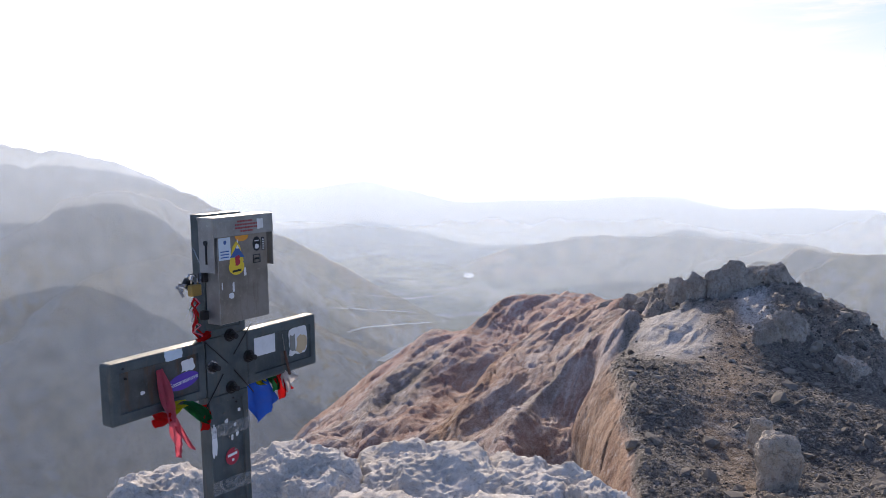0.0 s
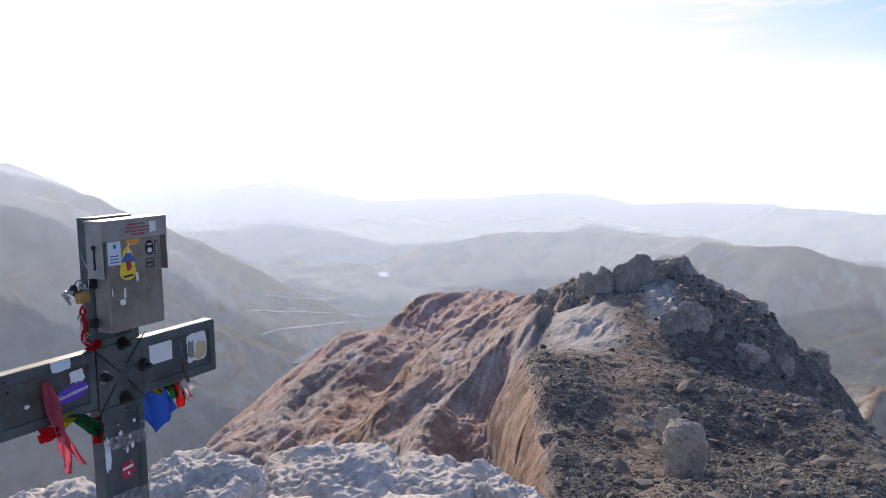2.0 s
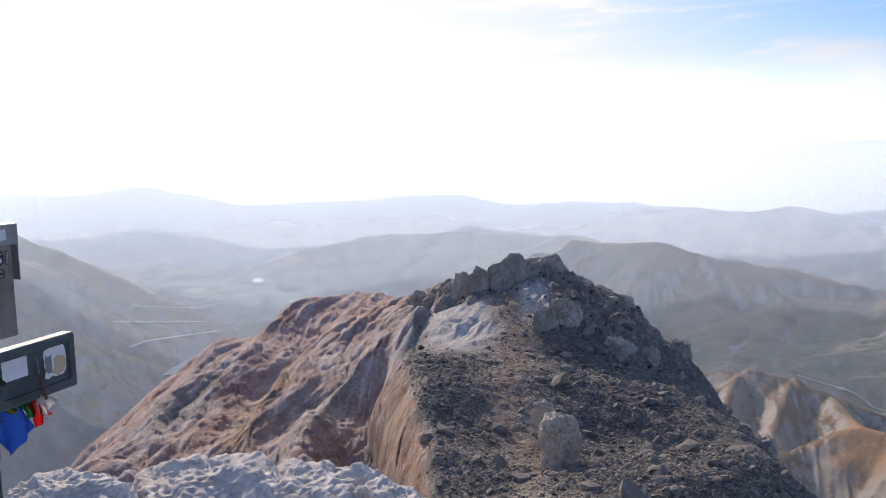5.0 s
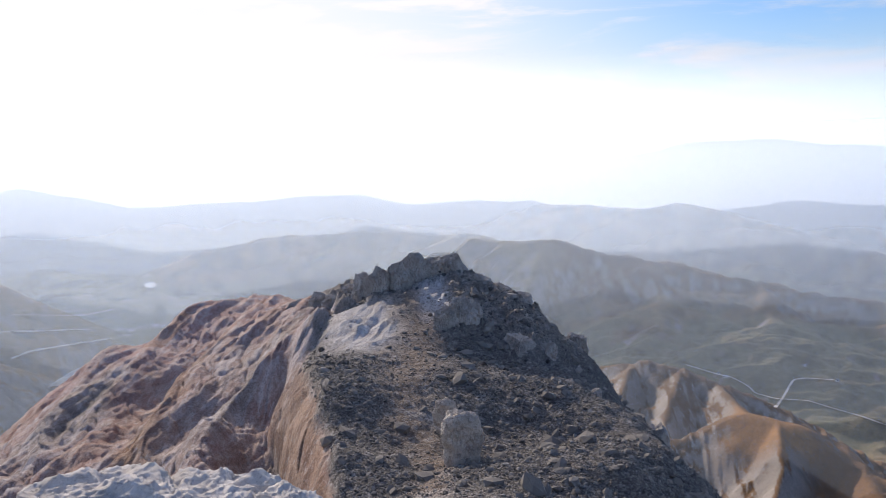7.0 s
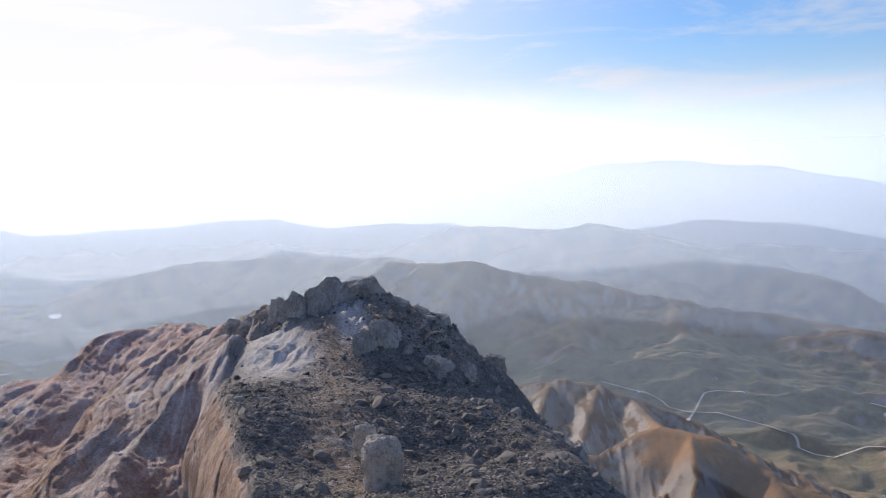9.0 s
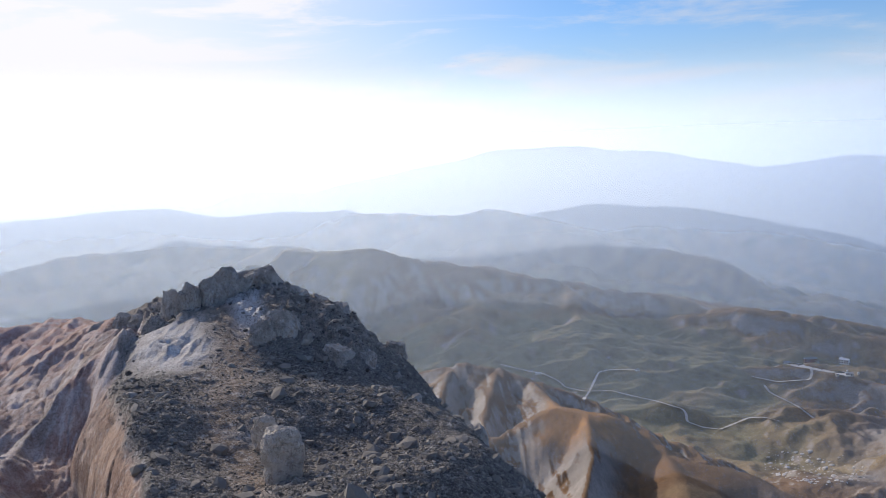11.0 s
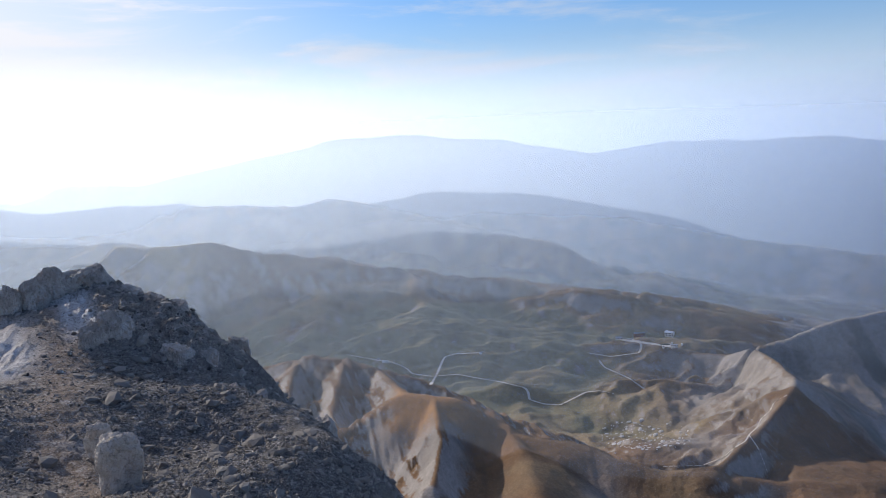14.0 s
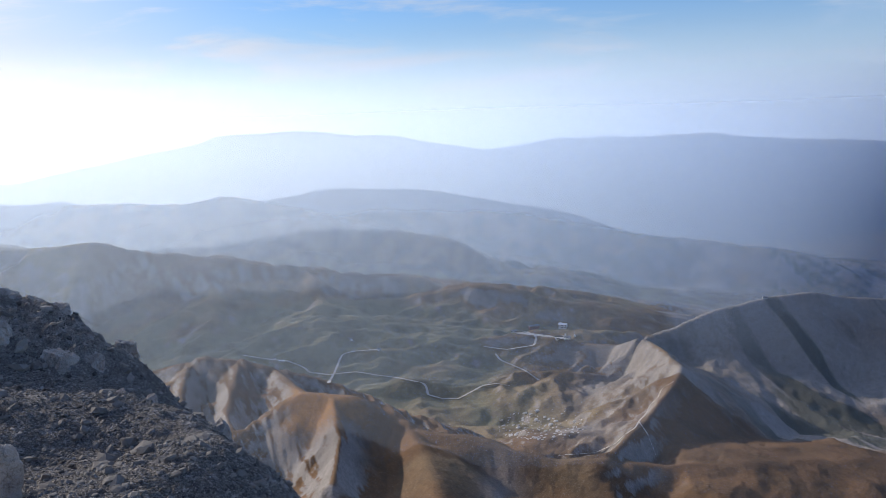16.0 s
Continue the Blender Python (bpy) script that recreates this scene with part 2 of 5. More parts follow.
def haze_material(name, share, away, towards, west, north):
    """Haze shell: passes most light, scatters a share of it, less with height; its sunward glow is painted into the
    colour.
    """
    m, nt, out = material(name)
    n = Nodes(nt)
    g = nt.nodes.new("ShaderNodeTexCoord")
    s = nt.nodes.new("ShaderNodeSeparateXYZ")
    nt.links.new(g.outputs["Object"], s.inputs[0])
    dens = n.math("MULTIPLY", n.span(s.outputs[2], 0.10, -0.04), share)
    # scaled by north before the northern chain and by west over the western valleys
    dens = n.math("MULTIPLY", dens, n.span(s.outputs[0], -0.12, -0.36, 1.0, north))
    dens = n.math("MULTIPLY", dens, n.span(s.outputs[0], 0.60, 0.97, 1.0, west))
    keep = n.math("SUBTRACT", 1.0, n.math("MULTIPLY", dens, 0.6))
    clear = n.add("ShaderNodeBsdfTransparent", Color=keep)
    # forward scattering painted as colour: whiter and brighter sunwards, whatever way the layer faces
    ahead = nt.nodes.new("ShaderNodeVectorMath")
    ahead.operation = "DOT_PRODUCT"
    nt.links.new(g.outputs["Object"], ahead.inputs[0])
    ahead.inputs[1].default_value = sun_way
    sunward_tint = n.mix(n.span(ahead.outputs["Value"], 0.15, 0.95), away, towards)
    glow = n.mix(dens, (0.0, 0.0, 0.0), sunward_tint)
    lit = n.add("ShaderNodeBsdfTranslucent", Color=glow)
    facing = nt.nodes.new("ShaderNodeCombineXYZ")
    for k in range(3):
        facing.inputs[k].default_value = -sun_way[k]
    nt.links.new(facing.outputs[0], lit.inputs["Normal"])
    both = nt.nodes.new("ShaderNodeAddShader")
    nt.links.new(clear.outputs[0], both.inputs[0])
    nt.links.new(lit.outputs[0], both.inputs[1])
    nt.links.new(both.outputs[0], out.inputs[0])
    return m


def scree_material():
    m, nt, out = material("scree_stone")
    n = Nodes(nt)
    p = n.place()
    geo = nt.nodes.new("ShaderNodeNewGeometry")
    one = geo.outputs["Random Per Island"]
    fine = n.noise(p, 14.0, 5, 0.65)
    c = n.mix(n.math("POWER", one, 1.3), (0.06, 0.056, 0.051), (0.32, 0.30, 0.27))
    c = n.mix(n.span(fine, 0.4, 0.7, 0, 0.6), c, (0.25, 0.22, 0.19))
    finish(nt, out, n, c, 0.9, 0, n.bump(fine, 0.4, 0.02), 0.2)
    return m


def pitted_material():
    m, nt, out = material("pitted_limestone")
    n = Nodes(nt)
    p = n.place()
    mid, fine, grain = n.noise(p, 3.0, 6, 0.6), n.noise(p, 17.0, 9, 0.75, 0.6), n.noise(p, 110.0, 5, 0.75)
    pits = n.cells(p, 26.0)
    c = n.mix(n.span(mid, 0.35, 0.65), (0.56, 0.515, 0.465), (0.72, 0.685, 0.645))
    c = n.mix(n.span(fine, 0.52, 0.66, 0, 0.65), c, (0.24, 0.215, 0.195))
    c = n.mix(n.span(fine, 0.47, 0.34, 0, 0.7), c, (0.80, 0.78, 0.75))
    c = n.mix(n.span(grain, 0.5, 0.7, 0, 0.5), c, (0.26, 0.23, 0.205))
    h = n.math("ADD", n.math("MULTIPLY", fine, 0.75), n.math("ADD", n.math("MULTIPLY", grain, 0.2), n.math("MULTIPLY", pits, 0.25)))
    finish(nt, out, n, c, 0.9, 0, n.bump(h, 1.0, 0.014), 0.2)
    return m


LAND, ROCK, BOULDER = land_material(), rock_material("limestone_knob"), rock_material("limestone_boulder", False)
TAN = rock_material("limestone_tan", False, (0.46, 0.385, 0.30), (0.62, 0.54, 0.45))
SCREE, PITTED = scree_material(), pitted_material()

# ================= the land =================
# Ridges: (bearing, dip, range) along the crest; slope of the flanks; roundness of the crest in metres.
RIDGES = [
    # northern chain and its foothill
    ([(-34, 0.6, 7600), (-27.2, 0.5, 7600), (-25.4, 0.0, 7500), (-24.3, 0.1, 7400), (-21.1, -0.6, 7000), (-18.7, -1.7, 6700), (-16.7, -2.8, 6500), (-14.6, -4.0, 6300), (-10.7, -5.9, 6000)], 0.62, 30),
    ([(-36, -7.5, 4300), (-27.6, -5.5, 4400), (-25.7, -4.2, 4500), (-23.4, -2.8, 4600), (-20.6, -2.5, 4700), (-18.1, -3.1, 4900), (-16.4, -4.1, 5200), (-12, -6.5, 5600)], 0.60, 40),
    ([(-21.5, -7.4, 3500), (-17.9, -6.7, 3700), (-16.4, -7.5, 3750), (-14.5, -8.8, 3800), (-12.5, -10.0, 3850)], 0.62, 25),
    ([(-12, -8.0, 5000), (-10, -8.2, 5000), (-8, -10.0, 4900), (-7, -11.5, 4700)], 0.5, 50),
    # hills beyond the plain
    ([(-24, -1.3, 20000), (-18.7, -1.3, 20000), (-14, -1.1, 20000), (-9, -1.3, 20000), (-5.3, -0.9, 20000), (-3, -1.5, 20000), (-1, -2.3, 19500), (0.5, -3.1, 19000), (4, -3.4, 19000)], 0.3, 100),
    ([(1, -3.3, 17000), (6.7, -3.25, 17000), (11.6, -2.95, 17000), (14.8, -3.0, 17000), (18.3, -3.75, 17000), (22.7, -3.6, 17000), (26.3, -3.65, 17000), (31, -4.5, 17000)], 0.35, 80),
    ([(3, -10.0, 8000), (4.2, -7.9, 8400), (6.2, -6.6, 8800), (9.9, -5.9, 9000), (14.2, -6.0, 8800), (18, -6.1, 8300), (21.7, -6.3, 7600), (24.6, -6.8, 6900), (26.5, -7.05, 6300)], 0.38, 60),
    ([(12.7, -5.8, 11000), (15.5, -5.1, 11000), (19.8, -5.65, 11000), (22.4, -6.3, 11000)], 0.3, 80),
    ([(20, -2.6, 25000), (24.7, -2.9, 25000), (28.9, -2.1, 25000), (32, -1.5, 25000), (37.1, -0.55, 25000), (41.5, -0.45, 25000), (48.1, -1.05, 25000), (54.1, -2.2, 25000), (59.3, -1.5, 25000), (64, -1.6, 25000), (68.6, -1.55, 25000), (73.3, -2.05, 25000), (82, -2.4, 25000)], 0.55, 100),
    # the bare crest south of the valley
    ([(22.7, -6.5, 6300), (25.4, -6.85, 5900), (28.3, -6.95, 5600), (31.1, -7.5, 5400), (34.7, -8.2, 5100), (37.9, -8.75, 4900), (42, -9.5, 4700), (47.8, -10.25, 4500), (51, -11.3, 4300), (53.5, -11.9, 4100)], 0.42, 25),
    ([(28.3, -6.95, 5600), (27.2, -8.6, 5000), (26.3, -10.5, 4500), (25.5, -12.5, 4000)], 0.55, 20),
    ([(35, -8.2, 5100), (35.5, -10.5, 4300), (35.2, -12.6, 3700), (34.5, -14.0, 3400)], 0.26, 40),
    ([(41.5, -9.5, 4700), (42.5, -11.5, 4000), (42.5, -13.6, 3450)], 0.24, 50),
    # blue hills
    ([(27.5, -4.4, 15000), (31.5, -4.6, 14500), (34.1, -4.75, 14000), (36.8, -4.4, 14000), (39.8, -5.05, 13500), (42.8, -6.0, 13000), (46, -6.6, 12500)], 0.32, 80),
    ([(37, -6.2, 11500), (39.8, -5.9, 11500), (43.6, -6.4, 11000), (47.4, -7.05, 10500), (51.1, -7.9, 10000), (53.6, -9.0, 9500)], 0.32, 80),
    ([(43, -6.2, 14500), (47, -5.9, 14500), (49.2, -6.0, 14500), (52.4, -6.25, 14500), (56.4, -6.4, 14000), (59.9, -7.1, 13500), (63.2, -7.85, 13000), (66.9, -8.2, 12500), (72, -8.8, 12000)], 0.28, 90),
    # hill with the station on its shelf
    ([(45, -12.2, 4300), (47.2, -11.6, 4200), (49.9, -11.35, 4100), (53, -11.05, 4000), (56.1, -11.45, 3850), (58.4, -12.3, 3750), (61, -12.7, 3700), (64, -14.2, 3600), (66, -15.5, 3500)], 0.26, 50),
    ([(53.5, -14.3, 3150), (57, -14.4, 3100), (60, -14.9, 3000), (62.9, -15.1, 2850), (64.3, -14.55, 2650)], 0.22, 70),
    # western ridge and its spur down to the saddle
    ([(64.3, -14.55, 2600), (65.8, -13.95, 2640), (68.4, -12.95, 2720), (71.1, -12.15, 2820), (74.8, -11.4, 2980), (76.7, -11.7, 3060), (79, -11.75, 3160), (86, -11.0, 3400)], 0.68, 8),
    ([(64.3, -14.55, 2600), (65.6, -15.4, 2350), (66.8, -16.45, 2100), (66.3, -17.4, 1950), (64.7, -19.9, 1650), (62.3, -22.1, 1440), (58.4, -22.6, 1400)], 0.60, 6),
    # brown shoulder before the western ridge
    ([(63, -22.7, 1420), (66.5, -22.7, 1440), (70, -22.5, 1480), (73, -22.1, 1560), (76, -21.7, 1640), (79, -21.5, 1740), (84, -21.2, 1850)], 0.30, 90),
    # spurs of the rusty hill
    ([(33.6, -14.7, 1950), (32.6, -17.5, 1740), (32.0, -20.5, 1520)], 0.62, 8),
    ([(36.9, -15.1, 1900), (36.2, -17.6, 1690), (36.0, -20.5, 1480)], 0.62, 8),
    ([(39.4, -15.9, 1850), (40.3, -17.1, 1700), (40.9, -17.7, 1580)], 0.60, 5),
    ([(43.0, -18.2, 1530), (43.3, -20.6, 1380), (42.6, -23.5, 1220)], 0.80, 6),
    ([(48.0, -20.4, 1480), (49.5, -22.5, 1330), (50.0, -25.0, 1180)], 0.50, 15),
    # rusty hill
    ([(29, -16.2, 2050), (31.5, -15.05, 2000), (34, -14.55, 1950), (37.1, -15.05, 1900), (39.6, -15.95, 1850), (43, -17.3, 1800), (45, -18.4, 1750)], 0.62, 8),
    ([(38.2, -18.9, 1560), (41, -17.7, 1560), (43.7, -18.1, 1540), (47.2, -20.0, 1500), (49.5, -20.8, 1460), (53.1, -21.5, 1430), (57.4, -22.6, 1400), (61.5, -22.6, 1400)], 0.55, 22),
]
# Floors: (bearing, range, height)
FLOORS = [
    (-35, 300, -420), (0, 300, -420), (35, 300, -330), (70, 300, -300), (110, 300, -300),
    (-35, 1200, -1050), (0, 1200, -1050), (30, 1200, -700), (45, 900, -500), (60, 900, -450), (80, 900, -420),
    (-35, 2500, -1230), (-10, 2500, -1250), (10, 2800, -1250), (28, 2800, -950), (40, 2700, -815), (50, 2700, -815), (60, 2000, -755), (52, 2000, -790),
    (76, 1500, -640), (71, 2100, -1200), (75, 2300, -1280), (79, 2500, -1300), (88, 2600, -1250),
    (-35, 5000, -1250), (-10, 5000, -1290), (5, 5500, -1310), (15, 5500, -1300), (30, 4200, -930), (40, 3500, -815), (50, 3500, -805), (60, 3300, -815), (66, 3400, -1000),
    (-20, 10000, -1300), (0, 9000, -1320), (15, 13000, -1650), (30, 9500, -1400), (42, 8500, -1450), (52, 6500, -1500), (65, 6000, -1700), (80, 6000, -1800),
    (62, 9500, -2000), (75, 9500, -2150), (35, 16500, -2100), (48, 12500, -1900), (60, 16000, -2500), (75, 15000, -2500),
    (-20, 26000, -1250), (10, 26000, -1700), (40, 21000, -2600), (60, 21000, -2900), (80, 20000, -2900), (180, 3000, -1500), (180, 300, -350), (-110, 3000, -1500), (-110, 300, -400), (180, 26000, -1500),
]


def floor_height(bearing, rng):
    top, bottom = 0.0, 1e-9
    lr = np.log(rng)
    for b, r, z in FLOORS:
        db = np.abs((bearing - b + 180) % 360 - 180)
        w = np.exp(-(db / 11.0) ** 2 - ((lr - math.log(r)) / 0.38) ** 2) + 1e-5 / (1 + (db / 11) ** 2 + ((lr - math.log(r)) / .38) ** 2)
        top, bottom = top + w * z, bottom + w
    return top / bottom


def land_height(X, Y):
    rng = np.hypot(X, Y)
    bearing = np.degrees(np.arctan2(X, Y))
    wx = X + 0.004 * rng * fbm(X / (0.04 * rng + 30), Y / (0.04 * rng + 30), octaves=4, seed=5)
    wy = Y + 0.004 * rng * fbm(X / (0.04 * rng + 30), Y / (0.04 * rng + 30), octaves=4, seed=9)
    crestness = np.zeros_like(X)
    base = floor_height(bearing, rng)
    z = base.copy()
    for crest, slope, rnd in RIDGES:
        pts = [polar(*p) for p in crest]
        best, near = np.full(X.shape, -1e9), np.full(X.shape, 1e9)
        for (ax, ay, az), (bx, by, bz) in zip(pts, pts[1:]):
            dx, dy = bx - ax, by - ay
            t = np.clip(((wx - ax) * dx + (wy - ay) * dy) / (dx * dx + dy * dy), 0, 1)
            dist = np.hypot(wx - ax - t * dx, wy - ay - t * dy)
            near = np.minimum(near, dist)
            best = np.maximum(best, az + t * (bz - az) - slope * (np.sqrt(dist * dist + rnd * rnd) - rnd))
        k = 0.002 * rng + 3
        h = np.clip(0.5 + 0.5 * (best - z) / k, 0, 1)
        crestness = np.maximum(crestness * (1 - h), h * np.exp(-(near / (0.018 * rng)) ** 2))
        z = z * (1 - h) + best * h + k * h * (1 - h)
    lift = np.clip(z - base, 0, 700)
    bones = z.copy()
    # fixed scales of relief that fade in with range
    rough = np.zeros_like(z)
    for wave, near, far, calm in ((70, 0, 2300, 1.15), (190, 500, 9000, 1.7), (600, 2500, 14000, 1.3), (1500, 6000, 90000, 1.7)):
        win = smooth(rng, near * 0.6, near + 1) * (1 - smooth(rng, far, far * 1.5))
        rid = fbm(wx / wave, wy / wave, octaves=5, seed=wave, ridged=True) - 0.9
        rough += win * wave * calm * (0.034 * rid + 0.022 * fbm(X / wave, Y / wave, octaves=5, seed=wave + 3))
    # the rounded grassy hilltop, and the even scree flank of the western ridge
    brown_slope = smooth(bearing, 44.5, 46.5) * (1 - smooth(bearing, 60, 63)) * (1 - smooth(rng, 1460, 1520)) + smooth(bearing, 65, 68) * (1 - smooth(rng, 1850, 2050))
    dome_top = np.exp(-((bearing - 43) / 4.0) ** 4 - ((rng - 1550) / 115) ** 4)
    even = smooth(bearing, 66.5, 69) * smooth(rng, 1900, 2100)
    z = z + (rough - 0.02 * crestness * rng * 0.1) * (0.55 + np.clip(lift / 120, 0, 1.0)) * (1 - 0.88 * crestness) * (1 - 0.85 * dome_top) * (1 - 0.6 * even) * (1 - 0.7 * brown_slope)
    # what stands above the crests is kept low, so that each ridge keeps its outline
    cap = (0.0018 + 0.003 * (1 - smooth(bearing, -14, -11))) * rng + 1.0
    rise = z - bones
    z = bones + np.where(rise > 0, cap * np.tanh(rise / cap), rise)
    # gullies that run slantwise down the steep flanks
    for amp, wave, near, far in ((6.0, 1.1, 1250, 2150), (3.5, 1.9, 1900, 3200), (11, 1.7, 4100, 5700), (13, 1.4, 3600, 7600)):
        side = smooth(bearing, -16, -13) if near != 3600 else 1 - smooth(bearing, -14, -11)
        if near == 1250:
            side = side * (1 - smooth(bearing, 50, 56))
        win = smooth(rng, near, near * 1.12) * (1 - smooth(rng, far * 0.92, far)) * np.clip(lift / 130, 0, 1) * side * (1 - dome_top) * (1 - 0.9 * brown_slope)
        z = z + win * (1 - 0.6 * crestness) * amp * (fbm(bearing / wave + rng / (0.13 * near) + 4 * (wx - X) / rng * 10, rng / (0.22 * near), octaves=5, seed=int(near), ridged=True, turn=True) - 1.1)
    # knolls of the high valley
    z = z + smooth(rng, 1650, 2100) * (1 - smooth(rng, 4200, 5200)) * smooth(bearing, 27, 34) * (1 - np.clip(lift / 160, 0, 1)) * (26 * fbm(wx / 420, wy / 420, octaves=6, seed=210) - 16 * np.abs(fbm(wx / 170, wy / 170, octaves=4, seed=214)))
    return z, base, lift


NEAR_FAR, SQUEEZE = 2600.0, 985.0


def drawn_in(far):
    """The drawn distance of a true one: beyond the near hills it grows by its logarithm, so that all lies within five kilometres."""
    far = np.asarray(far, dtype=float)
    return np.where(far < NEAR_FAR, far, NEAR_FAR + SQUEEZE * np.log(np.maximum(far, 1.0) / NEAR_FAR))


bear = np.concatenate([np.arange(-30, 80, 0.11), np.arange(80, 330, 2.5)])
rngs = np.concatenate([np.geomspace(45, 600, 20)[:-1], np.geomspace(600, 4000, 420)[:-1], np.geomspace(4000, 27000, 150)])
B, RG = np.meshgrid(np.radians(bear), rngs)
X, Y = RG * np.sin(B), RG * np.cos(B)
Z, base, lift = land_height(X, Y)
# the far distance is drawn in towards the eye along each line of sight
true = np.sqrt(RG ** 2 + Z ** 2)
s = drawn_in(true) / true
gz = np.gradient(Z, axis=0) / np.gradient(RG, axis=0)
gb = np.gradient(Z, axis=1) / (RG * np.gradient(B, axis=1))
steep = np.hypot(gz, gb)
land = sheet("ground", X * s, Y * s, Z * s, LAND, wrap=True)
tagged(land, "brown and grey mountain land with valleys, bare ridges and pale plain", "ground", kind="structure")
patch = fbm(X / 260, Y / 260, octaves=5, seed=40)
rocky = smooth(steep + 0.22 * patch, 0.60, 0.85)
bd = np.degrees(B)
# the western ridge's shaded flank is bare scree; the hilltop before it is rusty grass
flank = smooth(bd + 2 * patch, 65.5, 68) * smooth(RG + 150 * patch, 1900, 2050)
rocky = np.clip(np.maximum(rocky, flank * (0.85 + 0.4 * patch)), 0, 1)
bare = np.exp(-((bd - 36) / 4.5) ** 2) * smooth(RG, 1560, 1640) * (1 - smooth(RG, 2050, 2150)) + np.exp(-((bd - 61.5) / 3.0) ** 2) * smooth(RG, 1500, 1650) * (1 - smooth(RG, 2500, 2650))
rocky = np.clip(np.maximum(rocky, bare * (0.7 + 0.9 * patch)), 0, 1)
rocky = np.maximum(rocky, (0.75 + 0.4 * patch) * (1 - smooth(bd, -13, -8)) * smooth(lift, 40, 160)).clip(0, 1) * (1 - smooth(RG, 5800, 8000) * smooth(bd, -12, -8))
hilltop = np.exp(-((bd - 43 + 1.5 * patch) / 4.2) ** 4 - ((RG - 1560 + 30 * patch) / 112) ** 4)
west_meadow = smooth(bd, 64.5, 66) * (1 - smooth(RG + 150 * patch, 2000, 2150))
near_slope = smooth(bd + patch, 44.5, 46.5) * (1 - smooth(bd, 60, 63)) * (1 - smooth(RG, 1500, 1560))
scree_tongue = np.exp(-((bd - 54.3 + patch) / 1.5) ** 2 - ((RG - 1290) / 110) ** 2)
rocky = rocky * (1 - near_slope) + 0.9 * scree_tongue
rocky = rocky * (1 - hilltop) * (1 - 0.8 * west_meadow)
cover(land, "rocky", rocky)
cover(land, "brown", np.clip((1 - smooth(RG + 200 * patch, 1450, 2000)) * (0.8 + 0.4 * patch) + 0.8 * west_meadow + 0.75 * smooth(lift + 90 * patch, 40, 170) * smooth(bd, 26, 30) * (1 - smooth(RG, 5500, 7000)), 0, 1))
# dark rock ribs down the scree flank of the western ridge
rib = smooth(fbm((0.82 * X - 0.57 * Y) / 75, (0.57 * X + 0.82 * Y) / 420, octaves=5, seed=118, turn=False), 0.05, 0.45) * flank * (0.4 + 0.6 * smooth(bd, 69, 74))
cover(land, "forest", np.clip(0.75 * rib + smooth(RG + 2500 * patch, 6500, 11000) * (0.6 + 0.6 * patch), 0, 0.9))
cover(land, "green", smooth(-(Z) + 100 * patch, 640, 860) * (1 - rocky) * smooth(RG, 1900, 2300) * (1 - smooth(lift + 40 * patch, 10, 90)))
cover(land, "rust", (hilltop * (1 - 0.75 * smooth(bd + patch, 44.5, 46.5)) + 0.25 * (1 - smooth(RG, 1500, 1900)) * smooth(patch, -0.2, 0.5)) * (1 - rocky))
fan = np.abs(fbm(X / 1300 + 0.3 * patch, Y / 420, octaves=4, seed=77))
plain = smooth(-Z, 1200, 1285) * smooth(RG, 3500, 4500) * (1 - smooth(RG, 8000, 10500)) * (1 - smooth(bd, 6, 12))
cover(land, "gravel", np.clip(plain * smooth(-fan, -0.11, -0.03) * 0.9 + 0.75 * flank * (0.8 + 0.7 * patch) * (1 - rib), 0, 1))

# thin haze as shells around the eye, sunward brightness in their colour: true distance, share of the light that it
# scatters
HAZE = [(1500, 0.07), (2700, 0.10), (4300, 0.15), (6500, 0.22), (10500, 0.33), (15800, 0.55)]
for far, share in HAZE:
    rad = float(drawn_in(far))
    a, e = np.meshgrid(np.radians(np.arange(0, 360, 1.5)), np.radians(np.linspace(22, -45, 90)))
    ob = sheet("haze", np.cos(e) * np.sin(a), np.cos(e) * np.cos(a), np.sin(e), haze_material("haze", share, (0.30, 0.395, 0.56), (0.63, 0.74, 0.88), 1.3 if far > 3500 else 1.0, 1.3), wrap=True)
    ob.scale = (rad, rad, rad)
    tagged(ob, "thin bluish white morning haze hanging over the valleys", "haze", kind="stuff")

# ================= the rocky knob =================
KNOB = [
    # crest of the red shoulder, then the top and the outer edge
    (-14, -21.5, 27), (-7.6, -17.0, 33), (-1.5, -13.3, 38), (2.7, -11.7, 42), (7.5, -10.1, 46), (9.4, -10.95, 41), (12.7, -9.9, 34),
    (15.8, -9.9, 31.5), (19.1, -8.3, 31), (21.8, -8.3, 31), (24.2, -9.5, 31), (26.5, -10.5, 31), (28.6, -12.7, 30.5), (31.4, -15.3, 27), (34.8, -18.4, 21.5), (37, -20.1, 18.5), (39.9, -22.9, 16),
    # the top towards the eye
    (13.8, -11.7, 27), (15.7, -11.7, 27.5), (17.2, -13.3, 24.5), (12.6, -15.5, 21.5), (11.0, -23.1, 15.0), (15, -19.1, 18), (16.4, -23.4, 14.5),
    (19.5, -13.3, 25.5), (20.7, -11.9, 27), (25.3, -15, 25), (25.2, -20.8, 17.5), (31, -20.7, 18.5), (19.6, -21.8, 16),
    # the buttress beside the path
    (10.9, -14.9, 22.0), (10.3, -16.8, 19.6), (10.2, -19.0, 17.3), (10.5, -21.4, 15.2),
]
